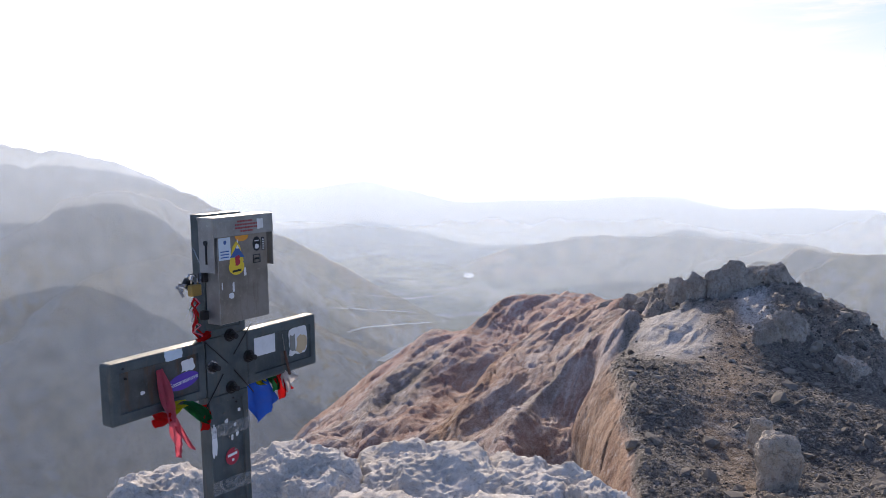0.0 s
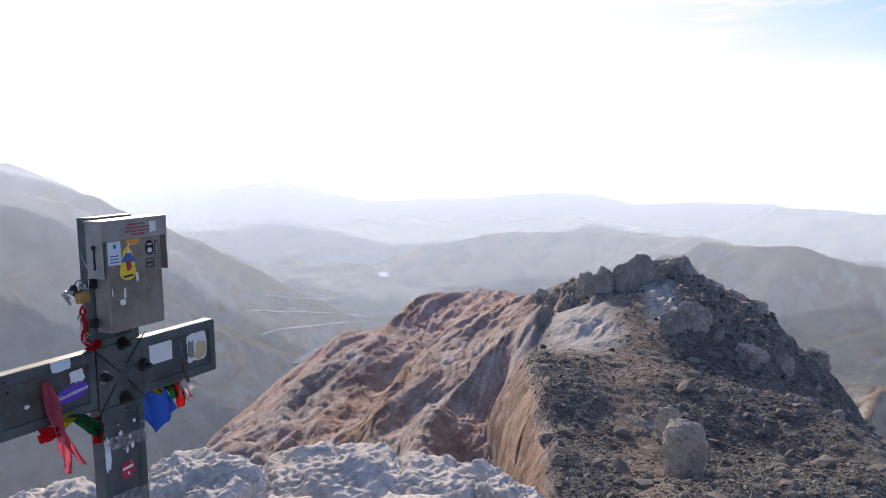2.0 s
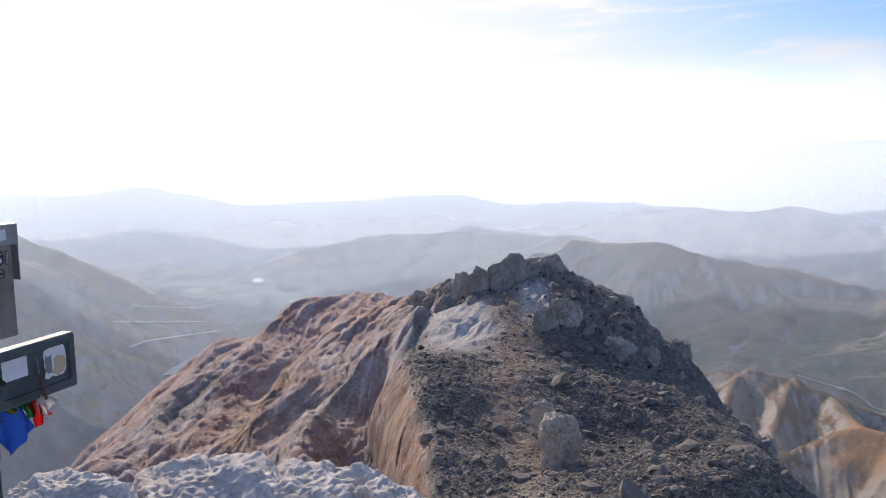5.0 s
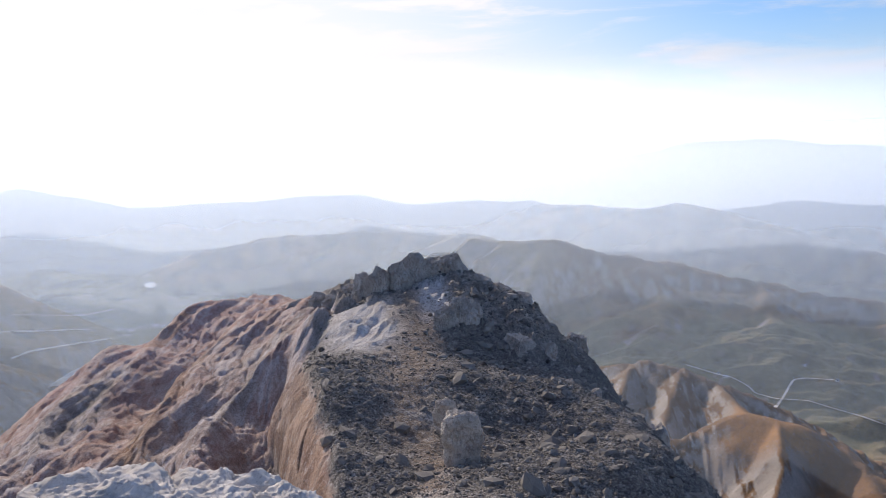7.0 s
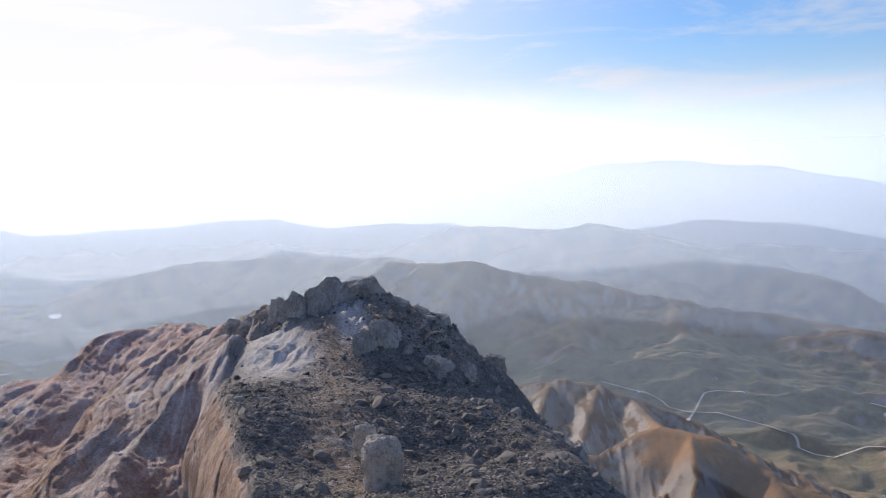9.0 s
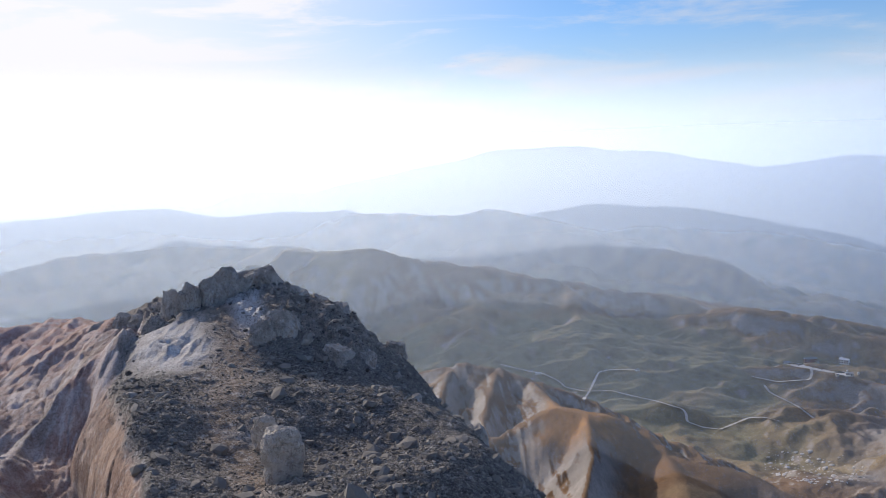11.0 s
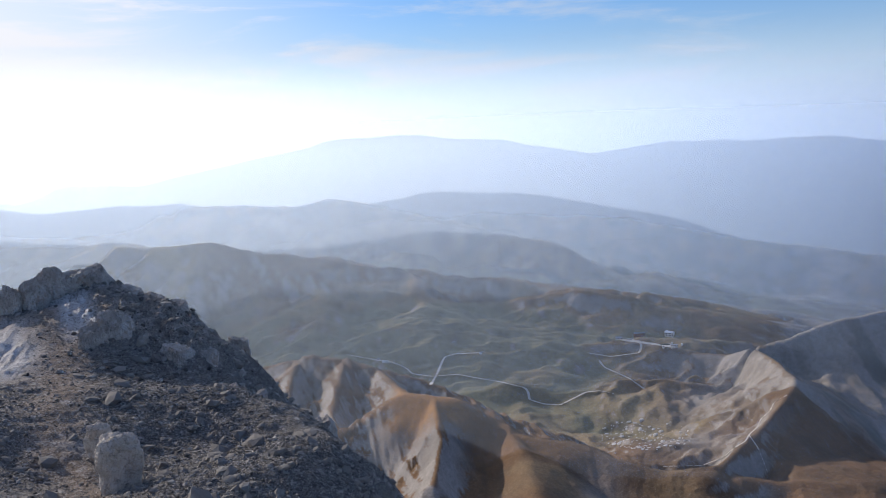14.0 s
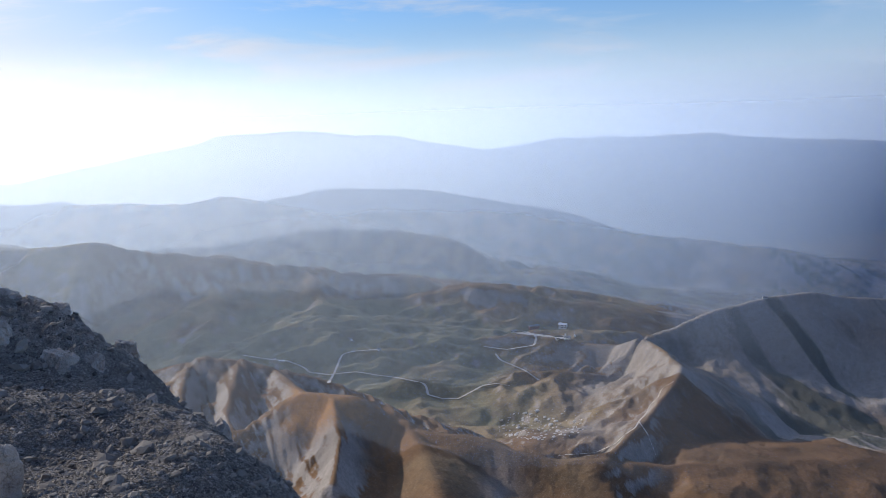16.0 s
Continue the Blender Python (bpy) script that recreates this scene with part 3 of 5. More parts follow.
KNOB_FLANKS = [
    (3.5, -15.9, 33), (0.2, -21.8, 24), (-2.9, -18.6, 29), (2.6, -13.7, 38), (6.8, -12.8, 37), (7.5, -17.5, 26), (6, -23, 19), (10, -13.2, 29),
    (42, -31, 18), (38, -27, 24), (34, -21, 32), (29, -19, 40), (20, -14, 42), (10, -15, 54), (0, -19, 52), (-12, -24, 44), (-22, -35, 30),
    (-20, -50, 12), (0, -40, 10), (12, -33, 9), (25, -33, 9), (45, -42, 9), (60, -50, 12), (62, -42, 30), (45, -32, 45),
]


def spline_surface(points):
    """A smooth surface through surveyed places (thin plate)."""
    p = np.array([polar(*q) for q in points])

    def basis(d2):
        return np.where(d2 > 1e-9, d2 * np.log(d2 + 1e-9), 0.0)
    n = len(p)
    d2 = ((p[:, None, :2] - p[None, :, :2]) ** 2).sum(-1)
    A = np.zeros((n + 3, n + 3))
    A[:n, :n] = basis(d2) + np.eye(n) * 2.0
    A[:n, n:] = np.c_[np.ones(n), p[:, :2]]
    A[n:, :n] = A[:n, n:].T
    w = np.linalg.solve(A, np.r_[p[:, 2], 0, 0, 0])

    def height(x, y):
        z = w[n] + w[n + 1] * x + w[n + 2] * y
        for k in range(n):
            z = z + w[k] * basis((x - p[k, 0]) ** 2 + (y - p[k, 1]) ** 2)
        return z
    return height




def survey(bearing, dip, first=500, last=12000):
    """Where lines of sight first meet the land: true place, and the place as drawn in."""
    b, d = np.radians(np.atleast_1d(bearing).astype(float)), np.radians(np.atleast_1d(dip).astype(float))
    r = np.geomspace(first, last, 700)
    xx, yy = np.sin(b)[:, None] * r, np.cos(b)[:, None] * r
    below = np.tan(d)[:, None] * r < land_height(xx, yy)[0]
    k = np.argmax(below, axis=1)
    rr = r[k]
    p = np.stack([np.sin(b) * rr, np.cos(b) * rr, np.tan(d) * rr], -1)
    far = np.linalg.norm(p, axis=1)
    return p * (drawn_in(far) / far)[:, None], far


knob_base = spline_surface(KNOB + KNOB_FLANKS)


def facets(x, y, size, seed):
    """Broken blocks: each cell a tilted face of its own. Height, and a share of the way to the cell's edge."""
    x, y = x / size, y / size
    x0, y0 = np.floor(x), np.floor(y)
    near = np.full(x.shape, 9.0)
    second = np.full(x.shape, 9.0)
    h = np.zeros(x.shape)
    for i in (-1, 0, 1):
        for j in (-1, 0, 1):
            cx, cy = (x0 + i).astype(np.int64), (y0 + j).astype(np.int64)
            px = cx + 0.5 + 0.45 * hash3(cx, cy, np.int64(1), seed)
            py = cy + 0.5 + 0.45 * hash3(cx, cy, np.int64(2), seed)
            d = np.hypot(x - px, y - py)
            tilt = hash3(cx, cy, np.int64(3), seed) * (x - px) + hash3(cx, cy, np.int64(4), seed) * (y - py) + hash3(cx, cy, np.int64(5), seed)
            closer = d < near
            second = np.where(closer, near, np.minimum(second, d))
            h = np.where(closer, tilt, h)
            near = np.where(closer, d, near)
    return h, second - near


def beside(X, Y, line):
    """Distance to a line given by bearing and range, negative on its left."""
    pts = [(r * math.sin(radians(b)), r * math.cos(radians(b))) for b, r in line]
    best, sign = np.full(np.shape(X), 1e9), np.ones(np.shape(X))
    for (ax, ay), (bx, by) in zip(pts, pts[1:]):
        dx, dy = bx - ax, by - ay
        t = np.clip(((X - ax) * dx + (Y - ay) * dy) / (dx * dx + dy * dy), 0, 1)
        d = np.hypot(X - ax - t * dx, Y - ay - t * dy)
        closer = d < best
        best = np.where(closer, d, best)
        sign = np.where(closer, np.where((X - ax) * dy - (Y - ay) * dx > 0, -1.0, 1.0), sign)
    return best * sign


# ribs that run down the red face: crest by bearing and range, height, width of the left and the right side
RIBS = [
    ([(9.2, 39.5), (6.0, 35.2), (3.6, 31.1), (2.4, 28.2), (1.2, 24.5)], 1.0, 0.7, 2.2),
    ([(13.1, 28.8), (9.8, 27.4), (6.7, 26.0), (4.0, 22.8), (2.6, 20.0)], 0.75, 0.6, 1.9),
    ([(3.8, 42.0), (1.5, 37.0), (-0.6, 33.0), (-2.0, 29.5), (-3.0, 26.5)], 0.7, 0.6, 2.0),
    ([(-0.8, 39.5), (-2.6, 35.4), (-4.2, 32.0), (-5.4, 28.5)], 0.5, 0.5, 1.6),
]


def knob_zones(X, Y):
    rng, b = np.hypot(X, Y), np.degrees(np.arctan2(X, Y))
    wob = 1.2 * fbm(X / 3, Y / 3, octaves=4, seed=61)
    edge = np.interp(rng, [12, 15, 17, 19, 22, 25, 27, 31, 40], [14.0, 13.8, 13.9, 13.2, 12.7, 12.7, 13.2, 14.5, 11])
    wall = np.clip((edge - b + 0.5 * wob) / np.interp(rng, [23, 27], [3.9, 2.0]), 0, 1)
    face = smooth(wall, 0.08, 0.35)
    top = smooth(rng + 1.2 * wob, 26.5, 29.5) * (1 - smooth(rng, 33, 35.5)) * smooth(b + wob, 11, 14) * (1 - 0.35 * smooth(b + wob, 21, 23))
    crag = np.exp(-((b - 22.5) / 1.6) ** 2 - ((rng - 27.3) / 1.5) ** 2) + np.exp(-((b - 26.3) / 1.8) ** 2 - ((rng - 27.0) / 1.8) ** 2)
    slab = np.exp(-((b - 14.7 + 0.5 * wob) / 2.5) ** 4 - ((rng - 26.0 + 0.6 * wob) / 2.8) ** 4)
    walk_b = np.interp(rng, [13, 15.8, 17.8, 19.2, 20.7, 24.8, 27.7, 30], [20.6, 20.0, 19.0, 18.0, 18.3, 18.2, 19.2, 20])
    path = np.exp(-((b - walk_b + 0.9 * wob) / 1.9) ** 2) * (1 - smooth(rng, 28, 30))
    return rng, b, wob, face, top, np.clip(crag, 0, 1), slab, path, wall


def plates(x, y, size, seed):
    """Blocks parted by grooves, with no steps between them."""
    h, cut = facets(x, y, size, seed)
    return h * smooth(cut, 0.0, 0.3), cut


def knob_height(X, Y):
    rng, b, wob, face, top, crag, slab, path, wall = knob_zones(X, Y)
    z = knob_base(X, Y)
    strike = 0.89 * X - 0.45 * Y
    fall = 0.45 * X + 0.89 * Y
    bend = 0.5 * fbm(X / 4, Y / 4, octaves=3, seed=12)
    for line, high, left, right in RIBS:
        d = beside(X + 0.5 * bend, Y, line)
        z = z + face * high * np.exp(-np.where(d < 0, d / left, d / right) ** 2)
    # the buttress ends in a rounded wall
    deep = 2.7 * (1 - smooth(rng, 20.5, 28))
    z = z - deep * (1 - np.sqrt(np.maximum(1 - wall * wall, 0))) * (1 - 0.85 * smooth(-b, -8.5, -3.5))
    ribs = fbm((strike + 1.2 * bend) / 1.9, fall / 14, octaves=4, seed=21, ridged=True, gain=0.45, turn=False) - 0.8
    fine_ribs = fbm((strike + bend) / 0.5, fall / 2.6, octaves=4, seed=31, ridged=True, turn=False) - 0.8
    slabs, seam = plates((strike + bend) / 1.3, fall / 3.2 + 0.2 * bend, 1.0, 75)
    big, cut = plates(X + bend, Y + bend, 1.5, 71)
    small, cut2 = plates(X + 0.3 * bend, Y, 0.55, 72)
    tiny, cut3 = facets(X, Y, 0.17, 73)
    rough = fbm(X / 0.6, Y / 0.6, octaves=5, seed=44)
    crisp = fbm(X / 0.35, Y / 0.35, octaves=4, seed=46, ridged=True) - 0.8
    z = z + face * (0.20 * ribs + 0.06 * fine_ribs + 0.07 * slabs + 0.03 * big + 0.008 * small + 0.006 * tiny + 0.022 * crisp
                    - 0.12 * np.exp(-seam / 0.03) - 0.07 * np.exp(-cut / 0.03) - 0.03 * np.exp(-cut2 / 0.05))
    block = np.clip(top + 0.9 * crag, 0, 1) * (1 - slab) * (1 - 0.7 * path)
    z = z + block * (0.24 * big + 0.14 * small + 0.05 * tiny + 0.05 * crisp - 0.20 * np.exp(-cut / 0.05) - 0.10 * np.exp(-cut2 / 0.06)) + 0.45 * crag - 0.15 * top * (1 - path) * (1 - smooth(rng, 31, 33))
    loose = (1 - face) * (1 - block) * (1 - slab)
    z = z + loose * (0.10 * fbm(X / 2.2, Y / 2.2, octaves=4, seed=13) + 0.02 * small * (1 - path) + 0.014 * tiny)
    z = z + slab * (0.06 * fine_ribs + 0.03 * small - 0.05 * np.exp(-cut2 / 0.05)) + 0.03 * rough * (1 - 0.6 * path)
    return z


B, RG = np.meshgrid(np.radians(np.arange(-17, 46, 0.085)), np.geomspace(10.5, 56, 480))
X, Y = RG * np.sin(B), RG * np.cos(B)
Z = knob_height(X, Y)
knob = sheet("rock_knob", X, Y, Z, ROCK)
tagged(knob, "weathered grey and reddish limestone knob with scree slope and path", "rock", kind="structure")
rng, b, wob, face, top, crag, slab, path, wall = knob_zones(X, Y)
band = fbm((0.89 * X - 0.45 * Y) / 2.0, (0.45 * X + 0.89 * Y) / 9, octaves=4, seed=52, turn=False)
side_of = beside(X, Y, RIBS[0][0])
cover(knob, "red", np.clip(face * (0.55 + 0.5 * band + 0.55 * smooth(rng, 33, 39)), 0, 1))
buttress = smooth(wall, 0.12, 0.4) * (1 - smooth(wall, 0.97, 1.0)) * (1 - smooth(rng + wob, 22, 26))
cover(knob, "ochre", np.clip(0.9 * buttress + face * (0.8 * np.exp(-((side_of + 0.5) / 0.7) ** 2) + 0.5 * smooth(band, 0.25, 0.6)), 0, 1))
cover(knob, "scree", np.clip((1 - face) * (1 - top) * (1 - slab) * (1 - path) * (1 - crag), 0, 1))
cover(knob, "path", np.clip(path * (1 - face), 0, 1))
pavement = np.exp(-((b - 20.3 + 0.4 * wob) / 1.3) ** 4 - ((rng - 28.6) / 2.2) ** 4)
cover(knob, "pale", np.clip(np.maximum(slab * (1.0 + 0.4 * band), 0.8 * pavement) * (1 - 0.5 * face) + 0.35 * path * smooth(wob, 0.2, 0.6), 0, 1))
cover(knob, "bare", face)


# ================= loose rocks =================
def ball(subdiv):
    bm = bmesh.new()
    bmesh.ops.create_icosphere(bm, subdivisions=subdiv, radius=1)
    v = np.array([p.co[:] for p in bm.verts])
    f = np.array([[p.index for p in q.verts] for q in bm.faces])
    bm.free()
    return v / np.linalg.norm(v, axis=1)[:, None], f


BALLS = {k: ball(k) for k in (1, 2, 3, 5, 6, 7)}


def broken(seed, subdiv, planes=14, grit=0.05, sharp=True):
    """A stone split along planes: unit size, points and faces."""
    rnd = np.random.RandomState(seed)
    v, f = BALLS[subdiv]
    n = rnd.normal(size=(planes, 3))
    n /= np.linalg.norm(n, axis=1)[:, None]
    d = rnd.uniform(0.62, 1.0, planes)
    n[0], d[0] = (rnd.uniform(-0.25, 0.25), rnd.uniform(-0.25, 0.25), 0.95), 0.62
    c = v @ n.T
    r = np.min(np.where(c > 0.05, d / np.maximum(c, 0.05), 9.0), axis=1)
    r = np.minimum(r, 1.15)
    if grit:
        q = v * 1.0 + seed * 3.7
        r = r * (1 + grit * fbm(q[:, 0] * 2.5, q[:, 1] * 2.5, q[:, 2] * 2.5, octaves=5, seed=seed) + 0.5 * grit * fbm(q[:, 0] * 9, q[:, 1] * 9, q[:, 2] * 9, octaves=3, seed=seed + 1, ridged=True))
    return v * r[:, None], f


def raw_mesh(name, v, f, mat, smooth_faces=False):
    me = bpy.data.meshes.new(name)
    me.vertices.add(len(v))
    me.vertices.foreach_set("co", np.asarray(v, dtype=np.float32).ravel())
    me.loops.add(f.size)
    me.loops.foreach_set("vertex_index", f.astype(np.int32).ravel())
    me.polygons.add(len(f))
    me.polygons.foreach_set("loop_start", np.arange(0, f.size, f.shape[1], dtype=np.int32))
    me.polygons.foreach_set("use_smooth", np.full(len(f), smooth_faces))
    me.update(calc_edges=True)
    me.materials.append(mat)
    return me


def boulder(bearing, top_dip, rng, size, turn, seed, label, subdiv=6, name="boulder", grit=0.10, planes=20):
    """A single rock set into the knob; size: width across the line of sight, depth, height."""
    b = radians(bearing)
    v, f = broken(seed, subdiv if max(size) > 1.4 else 5, planes, grit)
    v = v / (v.max(axis=0) - v.min(axis=0)) * np.array(size)
    ob = new(name, raw_mesh(name, v, f, BOULDER, False))
    ob.matrix_world = pose(rng * math.sin(b), rng * math.cos(b), rng * math.tan(radians(top_dip)) - float(v[:, 2].max()), 0, 0, -bearing + turn)
    tagged(ob, label, "rock", "boulders on the knob")
    return ob


for q in [
    # bearing, dip of the top, range, (width, depth, height), turn, seed
    (16.75, -8.35, 30.0, (1.15, 1.0, 2.2), 10, 1, "dark grey upright limestone boulder on the crest"),
    (18.0, -8.05, 30.0, (1.05, 0.9, 1.9), -10, 2, "grey rounded limestone boulder leaning on the crest"),
    (15.8, -8.8, 30.4, (1.2, 1.1, 2.0), 20, 3, "grey cracked limestone boulder on the crest"),
    (19.0, -7.45, 30.6, (1.2, 1.1, 1.8), 30, 4, "pale limestone boulder at the crest's top"),
    (20.4, -7.75, 30.8, (1.5, 1.3, 1.5), 10, 5, "broad pale limestone block at the crest's top"),
    (21.7, -7.6, 30.7, (1.1, 1.0, 1.6), 70, 6, "grey limestone block at the crest's edge"),
    (14.9, -9.5, 31.8, (1.0, 0.9, 1.4), 20, 34, "grey limestone boulder in the crest line"),
    (13.7, -10.1, 32.4, (1.3, 1.1, 1.2), 55, 33, "low brownish limestone boulder in the crest line"),
    (12.6, -9.9, 33.2, (1.0, 1.2, 1.2), 80, 9, "low grey limestone boulder in the crest line"),
    (11.4, -10.4, 35.0, (1.2, 1.0, 1.0), 12, 10, "small reddish limestone boulder in the crest line"),
    (22.2, -10.6, 26.6, (1.25, 1.1, 2.0), 33, 11, "grey splintered limestone crag above the scree"),
    (21.1, -11.1, 26.3, (0.95, 0.9, 1.7), 62, 12, "brownish limestone crag beside the path"),
    (23.4, -9.0, 30.0, (1.0, 0.9, 1.2), 20, 13, "grey limestone block above the scree"),
    (24.9, -9.7, 30.2, (0.7, 0.9, 1.3), 0, 14, "narrow grey limestone tooth on the shoulder"),
    (26.3, -10.3, 30.3, (0.9, 0.9, 1.2), 45, 15, "grey limestone block on the shoulder"),
    (26.2, -13.1, 25.8, (1.5, 1.0, 1.2), 70, 16, "jutting brownish limestone outcrop in the scree"),
    (28.0, -13.6, 26.0, (0.6, 0.8, 1.2), 20, 17, "pointed grey limestone outcrop in the scree"),
    (30.1, -13.0, 29.8, (0.8, 0.8, 1.2), 8, 18, "dark square limestone block at the slope's edge"),
    (33.6, -21.4, 18.3, (1.2, 0.9, 0.9), 20, 21, "flat dark limestone slab low in the scree"),
    (35.2, -18.7, 20.8, (0.9, 0.8, 0.9), 60, 22, "dark limestone block at the slope's edge"),
    (25.9, -17.0, 21.0, (0.8, 0.7, 0.7), 60, 23, "brownish limestone block half buried in the scree"),
    (29.5, -16.0, 23.0, (0.4, 0.5, 0.7), 10, 24, "pointed grey limestone splinter in the scree"),
    (31.3, -16.6, 23.5, (0.5, 0.5, 0.6), 30, 25, "pale limestone block in the scree"),
    (24.2, -12.2, 26.6, (0.7, 0.7, 0.9), 15, 26, "grey angular limestone block above the scree"),
    (19.9, -12.6, 26.5, (0.7, 0.8, 0.5), 50, 27, "flat pale limestone block beside the path"),
]:
    boulder(*q)

def upright_block(bearing, top_dip, rng, size, turn, seed, label):
    """A block with a flat top and straight sides, split along a few planes and worn at its edges."""
    v, f = BALLS[6]
    w = np.sign(v) * np.abs(v) ** 0.5
    p, _ = broken(seed, 6, 9, 0.0)
    w = 0.6 * w + 0.4 * p
    # the foot is narrower than the top, and one flank leans
    w[:, 0] *= 0.86 + 0.14 * w[:, 2]
    w[:, 0] += 0.10 * w[:, 2]
    q = w * np.array(size) + seed
    h = 0.035 * fbm(q[:, 0] * 3, q[:, 1] * 3, q[:, 2] * 3, octaves=5, seed=seed) + 0.012 * fbm(q[:, 0] * 9, q[:, 1] * 9, q[:, 2] * 5, octaves=4, seed=seed + 2, ridged=True)
    w = w * np.array(size) / 2 + v * h[:, None]
    b = radians(bearing)
    ob = new("boulder", raw_mesh("boulder", w, f, TAN, False))
    ob.matrix_world = pose(rng * math.sin(b), rng * math.cos(b), rng * math.tan(radians(top_dip)) - float(w[:, 2].max()), 0, 0, -bearing + turn)
    tagged(ob, label, "rock", "boulders on the knob")


upright_block(22.1, -18.15, 15.8, (0.80, 0.62, 1.5), 12, 19, "tall pale brown limestone block standing beside the path")
upright_block(20.95, -17.3, 17.4, (0.46, 0.45, 0.75), 30, 23, "pale rounded limestone boulder behind the standing block")

# scree: split stones of many sizes
rnd = np.random.RandomState(7)
N = 112000
sb, sr = rnd.uniform(9.5, 41, N), np.exp(rnd.uniform(math.log(12.5), math.log(33), N))
sx, sy = sr * np.sin(np.radians(sb)), sr * np.cos(np.radians(sb))
_, _, swob, sface, stop_, scrag, sslab, spath, _ = knob_zones(sx, sy)
want = (1 - sface) * (1 - 0.35 * stop_) * (1 - sslab) ** 3 * (1 - 0.8 * spath) * (0.68 + 0.6 * fbm(sx / 1.6, sy / 1.6, octaves=3, seed=91))
keep = rnd.rand(N) < want
sx, sy, sr, sb = sx[keep], sy[keep], sr[keep], sb[keep]
sz = knob_height(sx, sy)
ssize = 0.022 * (1 - rnd.rand(len(sx))) ** -0.39
ssize = np.clip(ssize * (0.35 + sr / 30), 0.02, 0.42)
shapes = [broken(300 + k, 1, 9, 0.0) for k in range(14)]
nearest = set(np.argsort(sr - 30 * (ssize > 0.13))[:280].tolist())
vs, fs, at = [], [], 0
stone_meshes = [raw_mesh("stone", v, f, SCREE) for v, f in shapes]
for k in range(len(sx)):
    turn = Euler((rnd.uniform(-0.6, 0.6), rnd.uniform(-0.6, 0.6), rnd.uniform(0, 6.28)))
    dims = ssize[k] * np.array([rnd.uniform(0.7, 1.2), rnd.uniform(0.6, 1.0), rnd.uniform(0.4, 0.8)]) / 1.6
    where = Vector((sx[k], sy[k], sz[k] + 0.1 * dims[2]))
    if k in nearest:
        ob = new("stone", stone_meshes[k % 14])
        ob.matrix_world = Matrix.LocRotScale(where, turn, Vector(dims))
        ob.parent = knob
        continue
    v, f = shapes[k % 14]
    m = np.array(turn.to_matrix())
    vs.append((v * dims) @ m.T + np.array(where))
    fs.append(f + at)
    at += len(v)
scree = new("scree", raw_mesh("scree", np.concatenate(vs), np.concatenate(fs), SCREE))
tagged(scree, "loose grey limestone scree of split stones on the slope", "scree", kind="stuff")

# ================= the summit rocks by the cross =================
B, RG = np.meshgrid(np.radians(np.arange(-180, 180.1, 1.2)), np.geomspace(0.15, 60, 90))
X, Y = RG * np.sin(B), RG * np.cos(B)
bd = np.degrees(B)
open_side = smooth(bd, 8, 18) * (1 - smooth(bd, 120, 150))
Z = -1.80 - 0.9 * np.clip(RG - (4.4 - 3.6 * open_side), 0, 200) + 0.05 * fbm(X, Y, octaves=4, seed=2)
summit = sheet("summit_ground", X, Y, Z, PITTED)
tagged(summit, "bare limestone summit ground beneath the cross", "ground", kind="structure")


def summit_rock(bearing, rng, top_dip, size, turn, seed, label, subdiv=7):
    """A low weathered boulder; its upper side is broad and gently domed."""
    b = radians(bearing)
    v, f = BALLS[subdiv]
    p, _ = broken(seed, subdiv, 26, 0.0)
    v = np.sign(v) * np.abs(v) ** np.array([0.75, 0.75, 0.42])
    w = (0.7 * v + 0.3 * p) * np.array(size) / 2
    q = w + seed * 5.1
    n = v / np.linalg.norm(v, axis=1)[:, None]
    h = 0.055 * fbm(q[:, 0] * 2.0, q[:, 1] * 2.0, q[:, 2] * 2.0, octaves=4, seed=seed) \
        + 0.026 * (fbm(q[:, 0] * 5.5, q[:, 1] * 5.5, q[:, 2] * 5.5, octaves=3, seed=seed + 3, ridged=True) - 0.8) \
        + 0.011 * (fbm(q[:, 0] * 17, q[:, 1] * 17, q[:, 2] * 17, octaves=4, seed=seed + 5, ridged=True, gain=0.6) - 0.9)
    w = w + n * h[:, None]
    ob = new("boulder", raw_mesh("boulder", w, f, PITTED, True))
    top = rng * math.tan(radians(top_dip))
    ob.matrix_world = pose(rng * math.sin(b), rng * math.cos(b), top - float(w[:, 2].max()), 0, 0, -bearing + turn)
    tagged(ob, label, "rock", "boulders at the summit")
    return ob


summit_rock(-19.6, 4.3, -20.2, (0.52, 0.7, 0.6), 10, 401, "rough pitted limestone boulder beside the cross", 6)
summit_rock(-10.0, 4.4, -19.8, (0.66, 0.9, 0.7), 10, 402, "rough pale limestone boulder behind the cross")
summit_rock(-1.9, 4.4, -20.05, (0.95, 1.2, 0.8), 8, 403, "broad pitted pale limestone boulder at the summit's edge")
summit_rock(4.6, 4.2, -21.5, (0.75, 1.0, 0.7), -15, 404, "low pitted limestone boulder at the summit's edge")
summit_rock(8.7, 4.3, -21.15, (0.30, 0.3, 0.4), 15, 405, "small grey limestone boulder lying on the summit's edge", 5)
summit_rock(10.9, 4.0, -22.2, (0.34, 0.5, 0.5), 25, 406, "small pitted limestone boulder at the summit's edge", 6)
summit_rock(-6.0, 3.7, -23.4, (0.9, 0.8, 0.5), 25, 407, "flat pitted limestone ledge before the cross's boulders", 6)
summit_rock(3.0, 3.6, -23.8, (0.9, 0.8, 0.5), -20, 408, "flat rough limestone ledge at the summit", 6)

